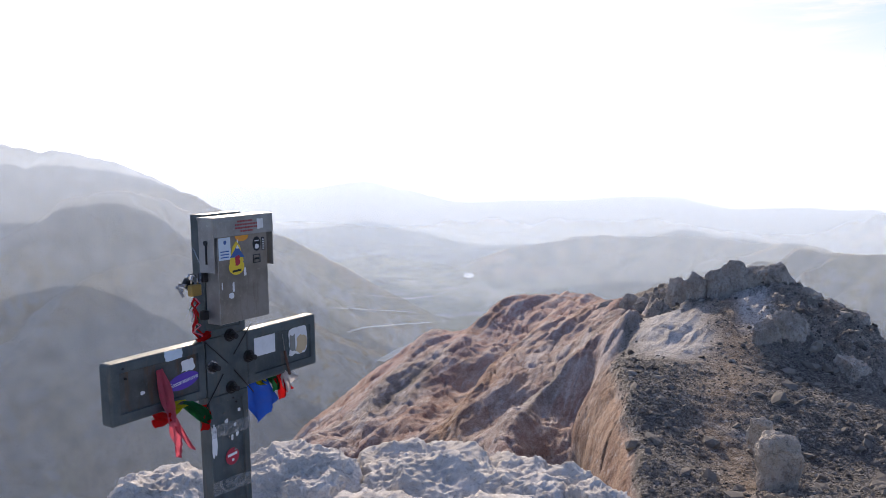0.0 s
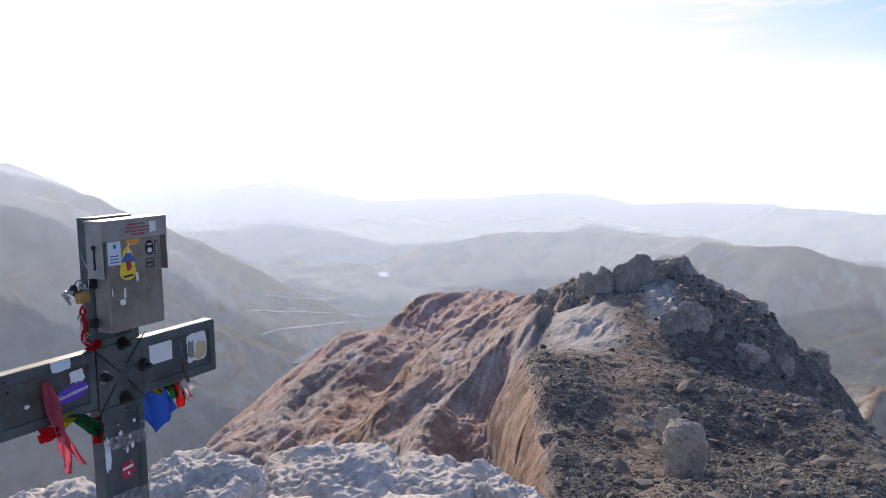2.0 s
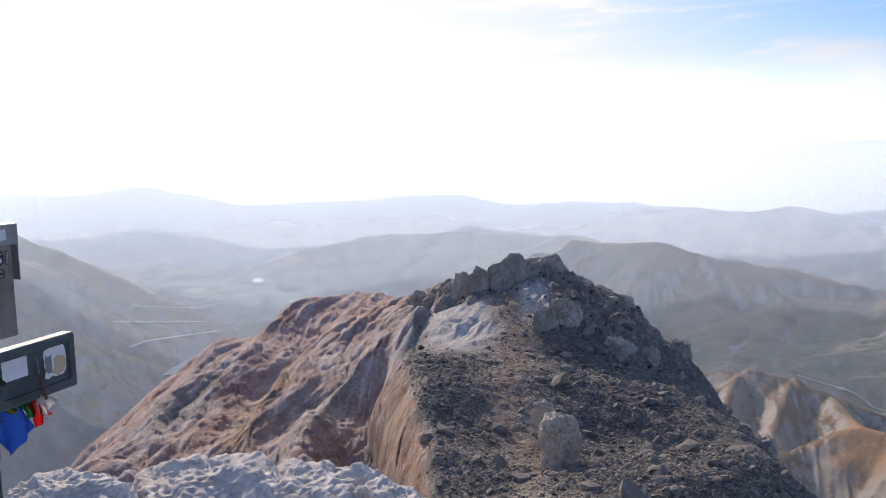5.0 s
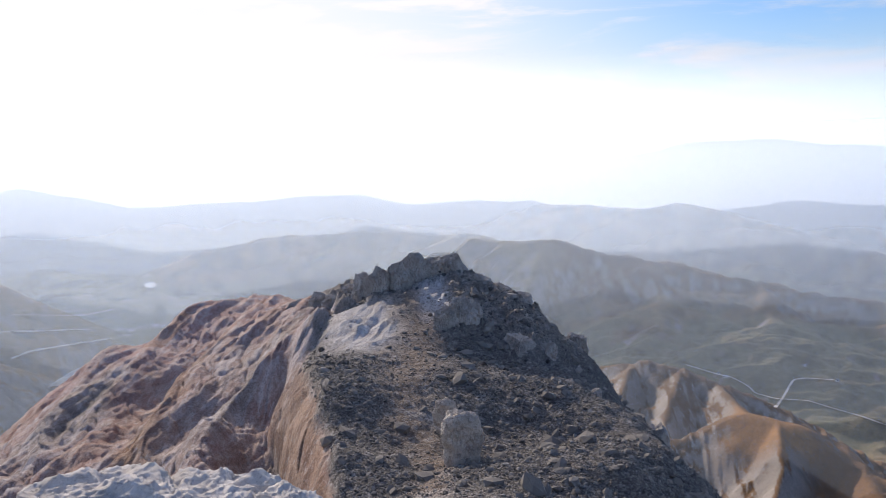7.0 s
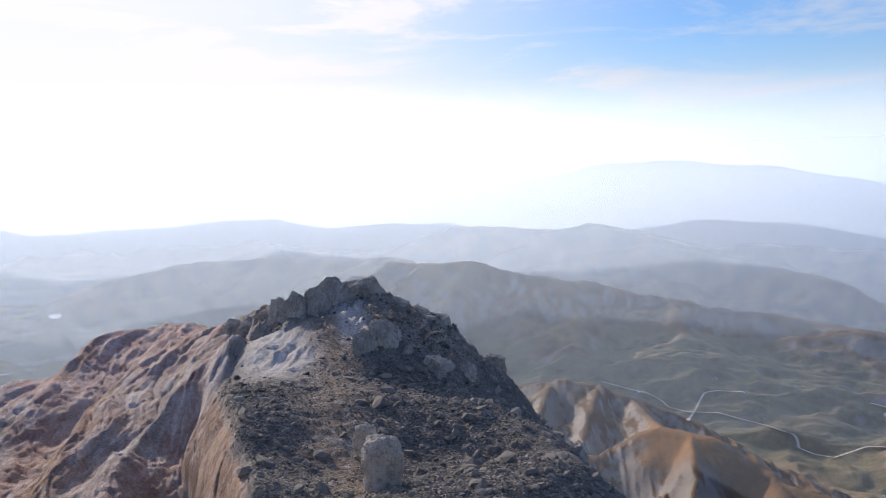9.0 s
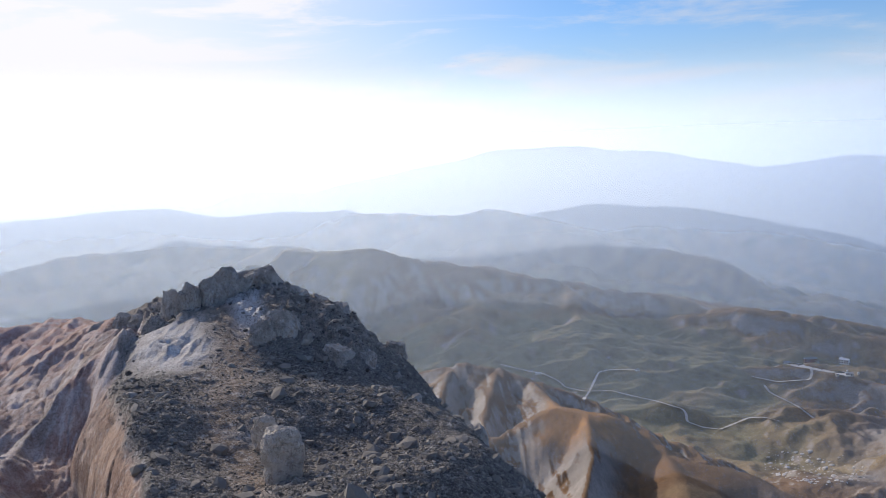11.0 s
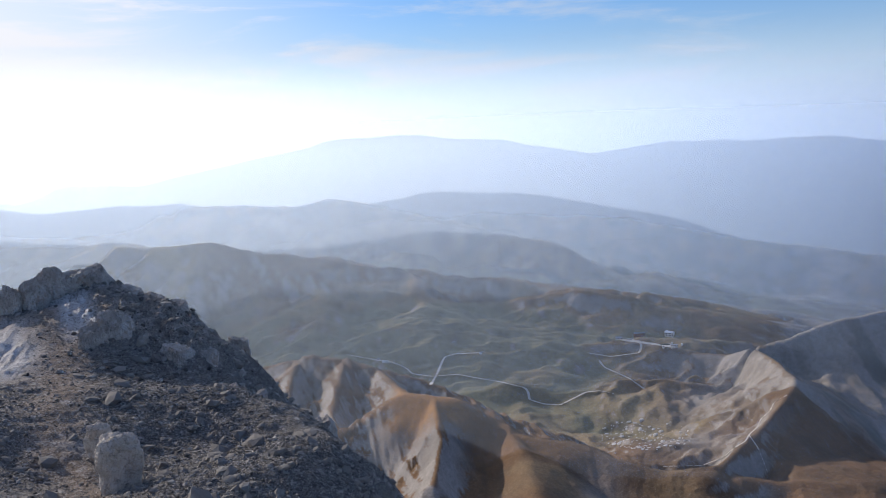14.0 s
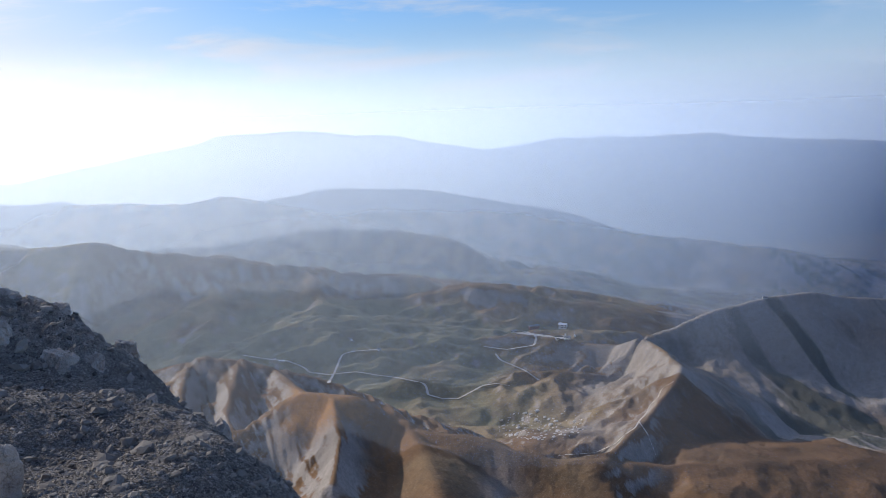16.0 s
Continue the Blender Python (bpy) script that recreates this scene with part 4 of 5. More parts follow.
# ================= the summit cross =================
def steel_material(name, dark, light, rough=0.5, metal=0.75, stain=(0.20, 0.15, 0.11), stain_share=0.3):
    m, nt, out = material(name)
    n = Nodes(nt)
    p = n.place()
    cloud, fine, drip = n.noise(p, 7.0, 6, 0.65), n.noise(p, 60.0, 5, 0.7), n.noise(n.place(1, (14, 14, 2.0)), 2.0, 5, 0.6)
    c = n.mix(n.span(cloud, 0.32, 0.68), dark, light)
    c = n.mix(n.span(drip, 0.5, 0.72, 0, stain_share), c, stain)
    c = n.mix(n.span(fine, 0.55, 0.8, 0, 0.4), c, tuple(min(1, v * 1.7) for v in light))
    r = n.span(cloud, 0.3, 0.7, rough - 0.12, rough + 0.18)
    finish(nt, out, n, c, r, metal, n.bump(fine, 0.12, 0.004), 0.5)
    return m


def plain_material(name, colour, rough=0.6, metal=0.0, wear=0.25, weave=0.0):
    m, nt, out = material(name)
    n = Nodes(nt)
    p = n.place()
    cloud, fine = n.noise(p, 30.0, 4, 0.6), n.noise(p, 240.0, 3, 0.6)
    c = n.mix(n.span(cloud, 0.4, 0.75, 0, wear), colour, tuple(v * 0.55 + 0.06 for v in colour))
    finish(nt, out, n, c, rough, metal, n.bump(fine, 0.25 if weave else 0.08, 0.002), 0.4)
    return m


def cloth_material(name, colour):
    """Thin cloth that lets some light through."""
    m, nt, out = material(name)
    n = Nodes(nt)
    cloud = n.noise(n.place(), 25.0, 4, 0.6)
    c = n.mix(n.span(cloud, 0.35, 0.7, 0, 0.45), colour, tuple(v * 0.6 + 0.03 for v in colour))
    d, t = n.add("ShaderNodeBsdfDiffuse", Color=c), n.add("ShaderNodeBsdfTranslucent", Color=c)
    mix = n.add("ShaderNodeMixShader", Fac=0.45)
    nt.links.new(d.outputs[0], mix.inputs[1])
    nt.links.new(t.outputs[0], mix.inputs[2])
    nt.links.new(mix.outputs[0], out.inputs[0])
    return m


STEEL = steel_material("weathered_dark_steel", (0.045, 0.062, 0.068), (0.10, 0.122, 0.128), 0.5, 0.35)
PANEL = steel_material("steel_panel", (0.045, 0.05, 0.05), (0.10, 0.11, 0.11), 0.5, 0.35, (0.11, 0.06, 0.03), 0.85)
ZINC = steel_material("galvanised_sheet", (0.25, 0.25, 0.245), (0.38, 0.38, 0.375), 0.42, 0.7)
RUSTY = steel_material("stained_sheet", (0.19, 0.165, 0.14), (0.30, 0.275, 0.25), 0.45, 0.6, (0.16, 0.11, 0.075), 0.6)
BLACK = plain_material("black_iron", (0.03, 0.03, 0.032), 0.5, 0.6)
BRASS = plain_material("brass", (0.45, 0.30, 0.10), 0.35, 0.9)
CHROME = plain_material("chrome_steel", (0.6, 0.6, 0.6), 0.25, 0.9)
PAPER = plain_material("paper_white", (0.70, 0.72, 0.74), 0.7)
PALE_BLUE = plain_material("paper_pale_blue", (0.55, 0.66, 0.75), 0.7)
YELLOW = plain_material("sticker_yellow", (0.75, 0.55, 0.04), 0.5)
ORANGE = plain_material("sticker_orange", (0.75, 0.32, 0.04), 0.5)
INK = plain_material("ink_black", (0.02, 0.02, 0.022), 0.6)
BLUE_INK = plain_material("ink_blue", (0.05, 0.12, 0.35), 0.6)
RED_INK = plain_material("ink_red", (0.35, 0.05, 0.06), 0.6)
PURPLE = plain_material("sticker_purple", (0.10, 0.045, 0.40), 0.45)
RED_STICKER = plain_material("sticker_red", (0.42, 0.02, 0.05), 0.45)
BEIGE = plain_material("sticker_beige", (0.55, 0.42, 0.26), 0.6)
TAPE = plain_material("grey_tape", (0.22, 0.23, 0.22), 0.3, 0.0, 0.5)


def clear_tape():
    m, nt, out = material("clear_tape")
    n = Nodes(nt)
    cloud = n.noise(n.place(), 40.0, 5, 0.6)
    clear = n.add("ShaderNodeBsdfTransparent")
    film = n.add("ShaderNodeBsdfPrincipled", Base_Color=(0.45, 0.46, 0.45), Roughness=0.25)
    both = n.add("ShaderNodeMixShader", Fac=n.span(cloud, 0.4, 0.7, 0.12, 0.5))
    nt.links.new(clear.outputs[0], both.inputs[1])
    nt.links.new(film.outputs[0], both.inputs[2])
    nt.links.new(both.outputs[0], out.inputs[0])
    return m


FILM = clear_tape()
PINK = cloth_material("pink_cloth", (0.78, 0.20, 0.27))
RED = cloth_material("red_cloth", (0.62, 0.02, 0.02))
GREEN = cloth_material("green_cloth", (0.015, 0.13, 0.05))
LIME = cloth_material("yellow_cloth", (0.55, 0.50, 0.03))
BLUE = cloth_material("blue_cloth", (0.02, 0.09, 0.42))
WHITE = cloth_material("white_cloth", (0.70, 0.68, 0.68))
BEADS = plain_material("brown_beads", (0.10, 0.045, 0.03), 0.4)


def part(name, bm, mat, parent, label=""):
    me = bpy.data.meshes.new(name)
    bm.to_mesh(me)
    bm.free()
    me.materials.append(mat)
    ob = new(name, me)
    ob.parent = parent
    if label:
        ob["label"] = label
    return ob


def block(x0, x1, y0, y1, z0, z1, bevel=0.0, seg=2):
    bm = bmesh.new()
    bmesh.ops.create_cube(bm, size=1)
    for v in bm.verts:
        v.co = Vector(((x0 + x1) / 2 + v.co.x * (x1 - x0), (y0 + y1) / 2 + v.co.y * (y1 - y0), (z0 + z1) / 2 + v.co.z * (z1 - z0)))
    if bevel:
        bmesh.ops.bevel(bm, geom=list(bm.edges), offset=bevel, segments=seg, affect="EDGES", profile=0.5)
    return bm


def tray(x0, x1, y0, y1, z0, z1, border, deep, bevel=0.006):
    """A steel beam whose front carries a sunk panel."""
    bm = block(x0, x1, y0, y1, z0, z1, bevel, 3)
    front = min(bm.faces, key=lambda f: f.calc_center_median().y - f.calc_area())
    r = bmesh.ops.inset_region(bm, faces=[front], thickness=border)
    r = bmesh.ops.inset_region(bm, faces=[front], thickness=0.004)
    for v in front.verts:
        v.co.y += deep
    return bm


def tube(points, radius, sides=8, close=False):
    """A round bar along points."""
    bm = bmesh.new()
    rings = []
    for k, p in enumerate(points):
        p = Vector(p)
        a, b = Vector(points[max(k - 1, 0)]), Vector(points[min(k + 1, len(points) - 1)])
        d = (b - a).normalized()
        s1 = d.orthogonal().normalized()
        s2 = d.cross(s1)
        rad = radius[k] if isinstance(radius, (list, tuple)) else radius
        rings.append([bm.verts.new(p + rad * (math.cos(2 * math.pi * i / sides) * s1 + math.sin(2 * math.pi * i / sides) * s2)) for i in range(sides)])
    for r0, r1 in zip(rings, rings[1:]):
        for i in range(sides):
            bm.faces.new((r0[i], r0[(i + 1) % sides], r1[(i + 1) % sides], r1[i])).smooth = True
    bm.faces.new(rings[0][::-1])
    bm.faces.new(rings[-1])
    bmesh.ops.recalc_face_normals(bm, faces=bm.faces)
    return bm


def prism(outline, y0, y1):
    """A plate of any outline in the upright plane, from y0 (front) to y1."""
    bm = bmesh.new()
    a = [bm.verts.new((x, y0, z)) for x, z in outline]
    b = [bm.verts.new((x, y1, z)) for x, z in outline]
    bm.faces.new(a)
    bm.faces.new(b[::-1])
    for k in range(len(a)):
        bm.faces.new((a[k], b[k], b[(k + 1) % len(a)], a[(k + 1) % len(a)]))
    bmesh.ops.recalc_face_normals(bm, faces=bm.faces)
    return bm


def oval(cx, cz, rx, rz, n=28, tilt=0.0):
    t = radians(tilt)
    return [(cx + rx * math.cos(a) * math.cos(t) - rz * math.sin(a) * math.sin(t), cz + rx * math.cos(a) * math.sin(t) + rz * math.sin(a) * math.cos(t)) for a in [2 * math.pi * k / n for k in range(n)]]


def quad(x0, x1, z0, z1, slant=0.0):
    return [(x0, z0), (x1, z0 + slant), (x1, z1 + slant), (x0, z1)]


def torn(x0, x1, z0, z1, seed, n=22, ragged=0.3):
    """A scrap with a torn outline."""
    rnd = random.Random(seed)
    cx, cz = (x0 + x1) / 2, (z0 + z1) / 2
    pts = []
    for k in range(n):
        a = 2 * math.pi * k / n
        r = 1 - ragged * rnd.random()
        q = max(abs(math.cos(a)), abs(math.sin(a)))
        pts.append((cx + (x1 - x0) / 2 * math.cos(a) / q * r, cz + (z1 - z0) / 2 * math.sin(a) / q * r))
    return pts


CROSS = Matrix.Translation((-0.847, 3.252, 0)) @ Matrix.Rotation(0.982, 4, "Z")
cross = new("summit_cross")
cross.matrix_world = CROSS @ Matrix.Translation((0, 0, -1.95))
tagged(cross, "dark weathered steel summit cross with bolted arms, standing among boulders", "cross")
LIFT = Matrix.Translation((0, 0, 1.95))


def cpart(name, bm, mat, label="", parent=None):
    bmesh.ops.transform(bm, matrix=LIFT, verts=bm.verts)
    return part(name, bm, mat, parent or cross, label)


THICK = 0.062
# post below and above the crossing; x from the axis, y back from the front face, z level with the eye
post = cpart("post", tray(-0.100, 0.101, 0.0, THICK, -2.1, -0.955, 0.034, 0.007), STEEL)
upper = cpart("upper_post", tray(-0.100, 0.101, 0.0, THICK, -0.722, -0.248, 0.03, 0.006), STEEL)
cpart("arm", tray(-0.523, -0.104, 0.0, THICK, -0.951, -0.728, 0.036, 0.009, 0.012), STEEL)
cpart("arm", tray(0.105, 0.511, 0.0, THICK, -0.951, -0.728, 0.036, 0.009, 0.012), STEEL)
cpart("crossing_plate", block(-0.102, 0.103, 0.001, THICK - 0.002, -0.953, -0.724, 0.002), STEEL)
cpart("sunk_panel", block(-0.484, -0.142, 0.0065, 0.0105, -0.911, -0.768, 0.001), PANEL, "dark sunk steel panel with rust-brown stain")
cpart("sunk_panel", block(0.143, 0.472, 0.0065, 0.0105, -0.911, -0.768, 0.001), STEEL)
for x0, z0, x1, z1 in ((-0.135, -0.705, 0.004, -0.838), (0.004, -0.838, 0.13, -0.70), (0.004, -0.838, -0.128, -1.0), (0.004, -0.838, 0.13, -0.985)):
    cpart("weld_seam", tube([(x0 + (x1 - x0) * 0.22, -0.0005, z0 + (z1 - z0) * 0.22), ((x0 + x1) / 2, -0.0015, (z0 + z1) / 2), (x1 - (x1 - x0) * 0.02, -0.001, z1 - (z1 - z0) * 0.02)], 0.0022, 6), BLACK)
for x, z in ((0.015, -0.727), (-0.079, -0.834), (0.109, -0.831), (0.012, -0.935)):
    bm = bmesh.new()
    bmesh.ops.create_cone(bm, segments=6, radius1=0.019, radius2=0.019, depth=0.016, cap_ends=True, matrix=Matrix.Translation((x, -0.010, z)) @ Matrix.Rotation(radians(90), 4, "X"))
    nut = cpart("bolt", bm, BLACK)
    cpart("threaded_end", tube([(x, -0.016, z), (x, -0.022, z), (x, -0.040, z)], 0.0105, 12), BLACK, parent=nut)
    bm = bmesh.new()
    bmesh.ops.create_cone(bm, segments=20, radius1=0.026, radius2=0.026, depth=0.004, cap_ends=True, matrix=Matrix.Translation((x, -0.0015, z)) @ Matrix.Rotation(radians(90), 4, "X"))
    cpart("washer", bm, CHROME if x < 0 else BLACK, parent=nut)
for x, z in ((-0.46, -0.79), (0.035, -1.0), (-0.03, -1.03), (0.02, -0.98), (-0.01, -1.13), (0.085, -1.05), (-0.47, -0.752), (0.02, -1.19)):
    cpart("rivet", tube([(x, -0.0025, z), (x, 0.004, z)], 0.004, 8), CHROME if z < -1.0 else BLACK)
cpart("tape", prism(quad(-0.101, 0.102, -1.115, -1.065, -0.012), -0.0028, -0.0012), FILM, "torn strip of clear grey tape")
cpart("tape", prism(quad(-0.101, 0.102, -1.345, -1.29, -0.012), -0.0028, -0.0012), FILM, "torn strip of clear grey tape")
cpart("paint_scrap", prism(torn(-0.099, -0.070, -1.20, -1.06, 3), -0.0022, -0.0008), PAPER, "scrap of flaking whitish paint")

# summit register box on the upper post
box = new("register_box")
box.matrix_world = CROSS @ Matrix.Translation((0, 0, -0.662))
tagged(box, "galvanised metal register box with worn stickers on the cross", "box")
BOXLIFT = Matrix.Translation((0, 0, 0.662))


def bpart(name, bm, mat, label="", parent=None):
    bmesh.ops.transform(bm, matrix=BOXLIFT, verts=bm.verts)
    return part(name, bm, mat, parent or box, label)


OFF, FRONT = 0.033, -0.087
body = bpart("body", block(OFF - 0.126, OFF + 0.126, -0.076, -0.003, -0.662, -0.30, 0.003), ZINC)
bpart("front_sheet", block(OFF - 0.123, OFF + 0.123, -0.079, -0.0755, -0.659, -0.33, 0.001), RUSTY, "brown-stained sheet metal front")
lid = bpart("lid", block(OFF - 0.152, OFF + 0.152, FRONT, 0.004, -0.268, -0.256, 0.003), ZINC)
bpart("lid_flap", block(OFF - 0.152, OFF + 0.152, FRONT, FRONT + 0.004, -0.331, -0.262, 0.0015), ZINC, parent=lid)
bpart("lid_side", block(OFF - 0.152, OFF - 0.148, FRONT + 0.002, -0.004, -0.462, -0.262, 0.0015), ZINC, parent=lid)
bpart("lid_side", block(OFF + 0.148, OFF + 0.152, FRONT + 0.002, -0.004, -0.462, -0.262, 0.0015), ZINC, parent=lid)
bpart("slot", tube([(OFF - 0.1528, -0.045, -0.43), (OFF - 0.1528, -0.045, -0.35)], 0.0045, 10), BLACK, "dark slot", lid)
bpart("slot_screw", tube([(OFF - 0.158, -0.045, -0.350), (OFF - 0.150, -0.045, -0.350)], 0.009, 12), BLACK, parent=lid)
bpart("hasp", block(OFF - 0.150, OFF - 0.126, -0.02, 0.012, -0.50, -0.465, 0.003), BLACK)
bpart("hasp", block(OFF - 0.150, OFF - 0.126, -0.015, 0.012, -0.645, -0.61, 0.003), BLACK)
Y0, Y1 = -0.0806, -0.0788


def sticker(name, outline, mat, label="", lift=0.0, parent=None):
    return bpart(name, prism(outline, Y0 - lift, Y1), mat, label, parent)


card = sticker("sticker", quad(-0.091, -0.033, -0.418, -0.334), PALE_BLUE, "pale blue paper sticker with unreadable print")
for k in range(3):
    sticker("print_bar", quad(-0.083, -0.042, -0.388 - 0.011 * k, -0.384 - 0.011 * k), BLUE_INK, lift=0.0006, parent=card)
sticker("print_mark", oval(-0.060, -0.352, 0.007, 0.008, 14), BLUE_INK, lift=0.0006, parent=card)
badge = sticker("sticker", oval(-0.006, -0.449, 0.038, 0.031), YELLOW, "round yellow sticker with a small coloured mountain picture")
sticker("sticker_peak", [(-0.040, -0.43), (0.030, -0.43), (0.014, -0.372), (-0.004, -0.352), (-0.022, -0.372)], YELLOW, lift=0.0003, parent=badge)
sticker("mountain_shape", [(-0.038, -0.412), (0.034, -0.416), (0.014, -0.388), (0.000, -0.366), (-0.014, -0.384)], BLUE_INK, lift=0.0007, parent=badge)
sticker("snow_shape", [(-0.008, -0.380), (0.010, -0.381), (0.000, -0.366)], PAPER, lift=0.0010, parent=badge)
sticker("red_shape", torn(-0.014, 0.012, -0.446, -0.405, 8), RED_STICKER, lift=0.0010, parent=badge)
sticker("print_bar", quad(-0.028, 0.016, -0.470, -0.462, 0.003), INK, lift=0.0007, parent=badge)
sticker("sticker", [p for p in oval(0.025, -0.333, 0.034, 0.022, 28) if p[1] < -0.331], ORANGE, "half-hidden orange round sticker")
emblem = sticker("sticker", oval(0.101, -0.372, 0.020, 0.028), INK, "oval black emblem sticker with white marks")
sticker("print_mark", torn(0.090, 0.113, -0.392, -0.372, 5), PAPER, lift=0.0006, parent=emblem)
sticker("print_bar", quad(0.090, 0.112, -0.362, -0.358), PAPER, lift=0.0006, parent=emblem)
side = sticker("sticker", quad(0.128, 0.142, -0.400, -0.350), INK, "narrow black sticker with white lettering too small to read")
for k in range(5):
    sticker("print_bar", quad(0.131, 0.139, -0.396 + 0.009 * k, -0.392 + 0.009 * k), PAPER, lift=0.0006, parent=side)
for a in (quad(0.080, 0.118, -0.416, -0.413), quad(0.080, 0.118, -0.446, -0.443), quad(0.080, 0.083, -0.443, -0.416), quad(0.115, 0.118, -0.443, -0.416), quad(0.088, 0.110, -0.433, -0.426)):
    sticker("print_bar", a, INK)
for a, s1 in (((0.030, 0.042, -0.492, -0.455), 11), ((-0.030, -0.020, -0.545, -0.505), 12), ((-0.050, -0.022, -0.568, -0.545), 13), ((-0.083, -0.078, -0.53, -0.50), 14), ((0.0, 0.006, -0.36, -0.345), 15)):
    sticker("sticker_scrap", torn(*a, s1), PAPER, "scrap of a torn white sticker")
# hand-written red lines on the lid, too worn to read
for row, (x0, x1) in enumerate(((0.000, 0.075), (-0.012, 0.112), (-0.012, 0.100), (0.015, 0.075))):
    rnd = random.Random(row)
    x = x0
    while x < x1:
        w = rnd.uniform(0.006, 0.012)
        bpart("writing_bar", prism(quad(x, min(x + w, x1), -0.281 - 0.0125 * row, -0.2745 - 0.0125 * row), FRONT - 0.0012, FRONT), RED_INK, parent=lid)
        x += w + 0.004
bpart("sticker", prism(torn(0.098, 0.132, -0.315, -0.272, 21, 24, 0.22), FRONT - 0.0018, FRONT), PAPER, "torn round white sticker", lid)

# stickers on the arms and the post
def scrap(name, outline, mat, y, label, parent=None):
    return cpart(name, prism(outline, y - 0.0014, y + 0.0006), mat, label, parent)


purple = scrap("sticker", oval(-0.212, -0.857, 0.072, 0.030, 36, 7), PURPLE, 0.005, "oval purple sticker with white script lettering")
curve = bpy.data.curves.new("lettering", "FONT")
curve.body, curve.size, curve.align_x, curve.align_y, curve.extrude, curve.shear = "Sessantanove", 0.0245, "CENTER", "CENTER", 0.0004, 0.25
text = new("lettering", curve)
bpy.context.view_layer.update()
lettering = bpy.data.meshes.new_from_object(text)
bpy.data.objects.remove(text)
lettering.materials.append(PAPER)
lettering.transform(LIFT @ Matrix.Translation((-0.212, 0.0028, -0.857)) @ Matrix.Rotation(radians(-7), 4, "Y") @ Matrix.Rotation(radians(90), 4, "X"))
ob = new("lettering", lettering)
ob.parent = purple
ob["label"] = "white script lettering"
scrap("sticker", quad(0.139, 0.263, -0.845, -0.768), PAPER, 0.005, "blank pale grey-white card")
pic = scrap("sticker", torn(0.342, 0.458, -0.888, -0.762, 31, 26, 0.15), PAPER, 0.005, "torn white and beige picture sticker")
scrap("picture_shape", torn(0.385, 0.455, -0.885, -0.80, 32), BEIGE, 0.0036, "", pic)
scrap("picture_shape", torn(0.345, 0.385, -0.87, -0.79, 33), TAPE, 0.0036, "", pic)
scrap("sticker_scrap", torn(-0.298, -0.210, -0.768, -0.728, 34, 24, 0.2), PALE_BLUE, -0.001, "torn pale blue sticker scrap")
scrap("sticker_scrap", torn(-0.222, -0.155, -0.826, -0.775, 35, 24, 0.3), PAPER, 0.005, "torn whitish sticker scrap")
disc = scrap("sticker", oval(0.008, -1.217, 0.034, 0.034), RED_STICKER, 0.006, "round red sticker with small white lettering")
scrap("print_bar", quad(-0.016, 0.032, -1.216, -1.206, 0.004), PAPER, 0.0046, "", disc)
scrap("print_mark", oval(0.010, -1.232, 0.006, 0.006, 12), PAPER, 0.0046, "", disc)
for k, a in enumerate(((-0.03, -0.01, -1.075, -1.055), (0.015, 0.03, -1.10, -1.08), (0.0, 0.012, -1.15, -1.125), (0.025, 0.04, -1.14, -1.115), (-0.40, -0.38, -0.865, -0.85), (0.045, 0.06, -1.045, -1.03))):
    scrap("sticker_scrap", torn(*a, 40 + k, 12, 0.4), PAPER, -0.0005 if k < 4 else 0.005, "tiny scrap of torn white sticker")


# ================= cloths, lock and beads that hang on the cross =================
def ribbon(name, spine, widths, mat, label, category="ribbon", fold=0.012, seed=0, across=None, thick=0.0015):
    """A strip of cloth along points of the cross's frame, with folds."""
    n, m = 26, 9
    pts = [Vector(p) for p in spine]
    span_ = len(pts) - 1
    rows = []
    for i in range(n):
        t = i / (n - 1) * span_
        k = min(int(t), span_ - 1)
        a, b, u = pts[k], pts[k + 1], t - k
        p0, p3 = pts[max(k - 1, 0)], pts[min(k + 2, span_)]
        c = 0.5 * ((2 * a) + (b - p0) * u + (2 * p0 - 5 * a + 4 * b - p3) * u * u + (3 * a - p0 - 3 * b + p3) * u ** 3)
        w = widths[k] + (widths[k + 1] - widths[k]) * u
        d = (b - a).normalized()
        side_ = (Vector(across) if across else d.cross(Vector((0, 1, 0)))).normalized()
        out_ = d.cross(side_).normalized()
        row = []
        for j in range(m):
            s_ = j / (m - 1) - 0.5
            lift = fold * (math.sin(s_ * 9 + seed + i * 0.25) + 0.6 * math.sin(s_ * 17 + seed * 2 + i * 0.4)) * (0.4 + 0.6 * i / n)
            row.append(c + side_ * (s_ * w) + out_ * lift)
        rows.append(row)
    bm = bmesh.new()
    vv = [[bm.verts.new(p) for p in row] for row in rows]
    for i in range(n - 1):
        for j in range(m - 1):
            bm.faces.new((vv[i][j], vv[i][j + 1], vv[i + 1][j + 1], vv[i + 1][j])).smooth = True
    bmesh.ops.solidify(bm, geom=list(bm.faces), thickness=thick)
    me = bpy.data.meshes.new(name)
    bm.to_mesh(me)
    bm.free()
    me.materials.append(mat)
    ob = new(name, me)
    ob.matrix_world = CROSS
    return tagged(ob, label, category)


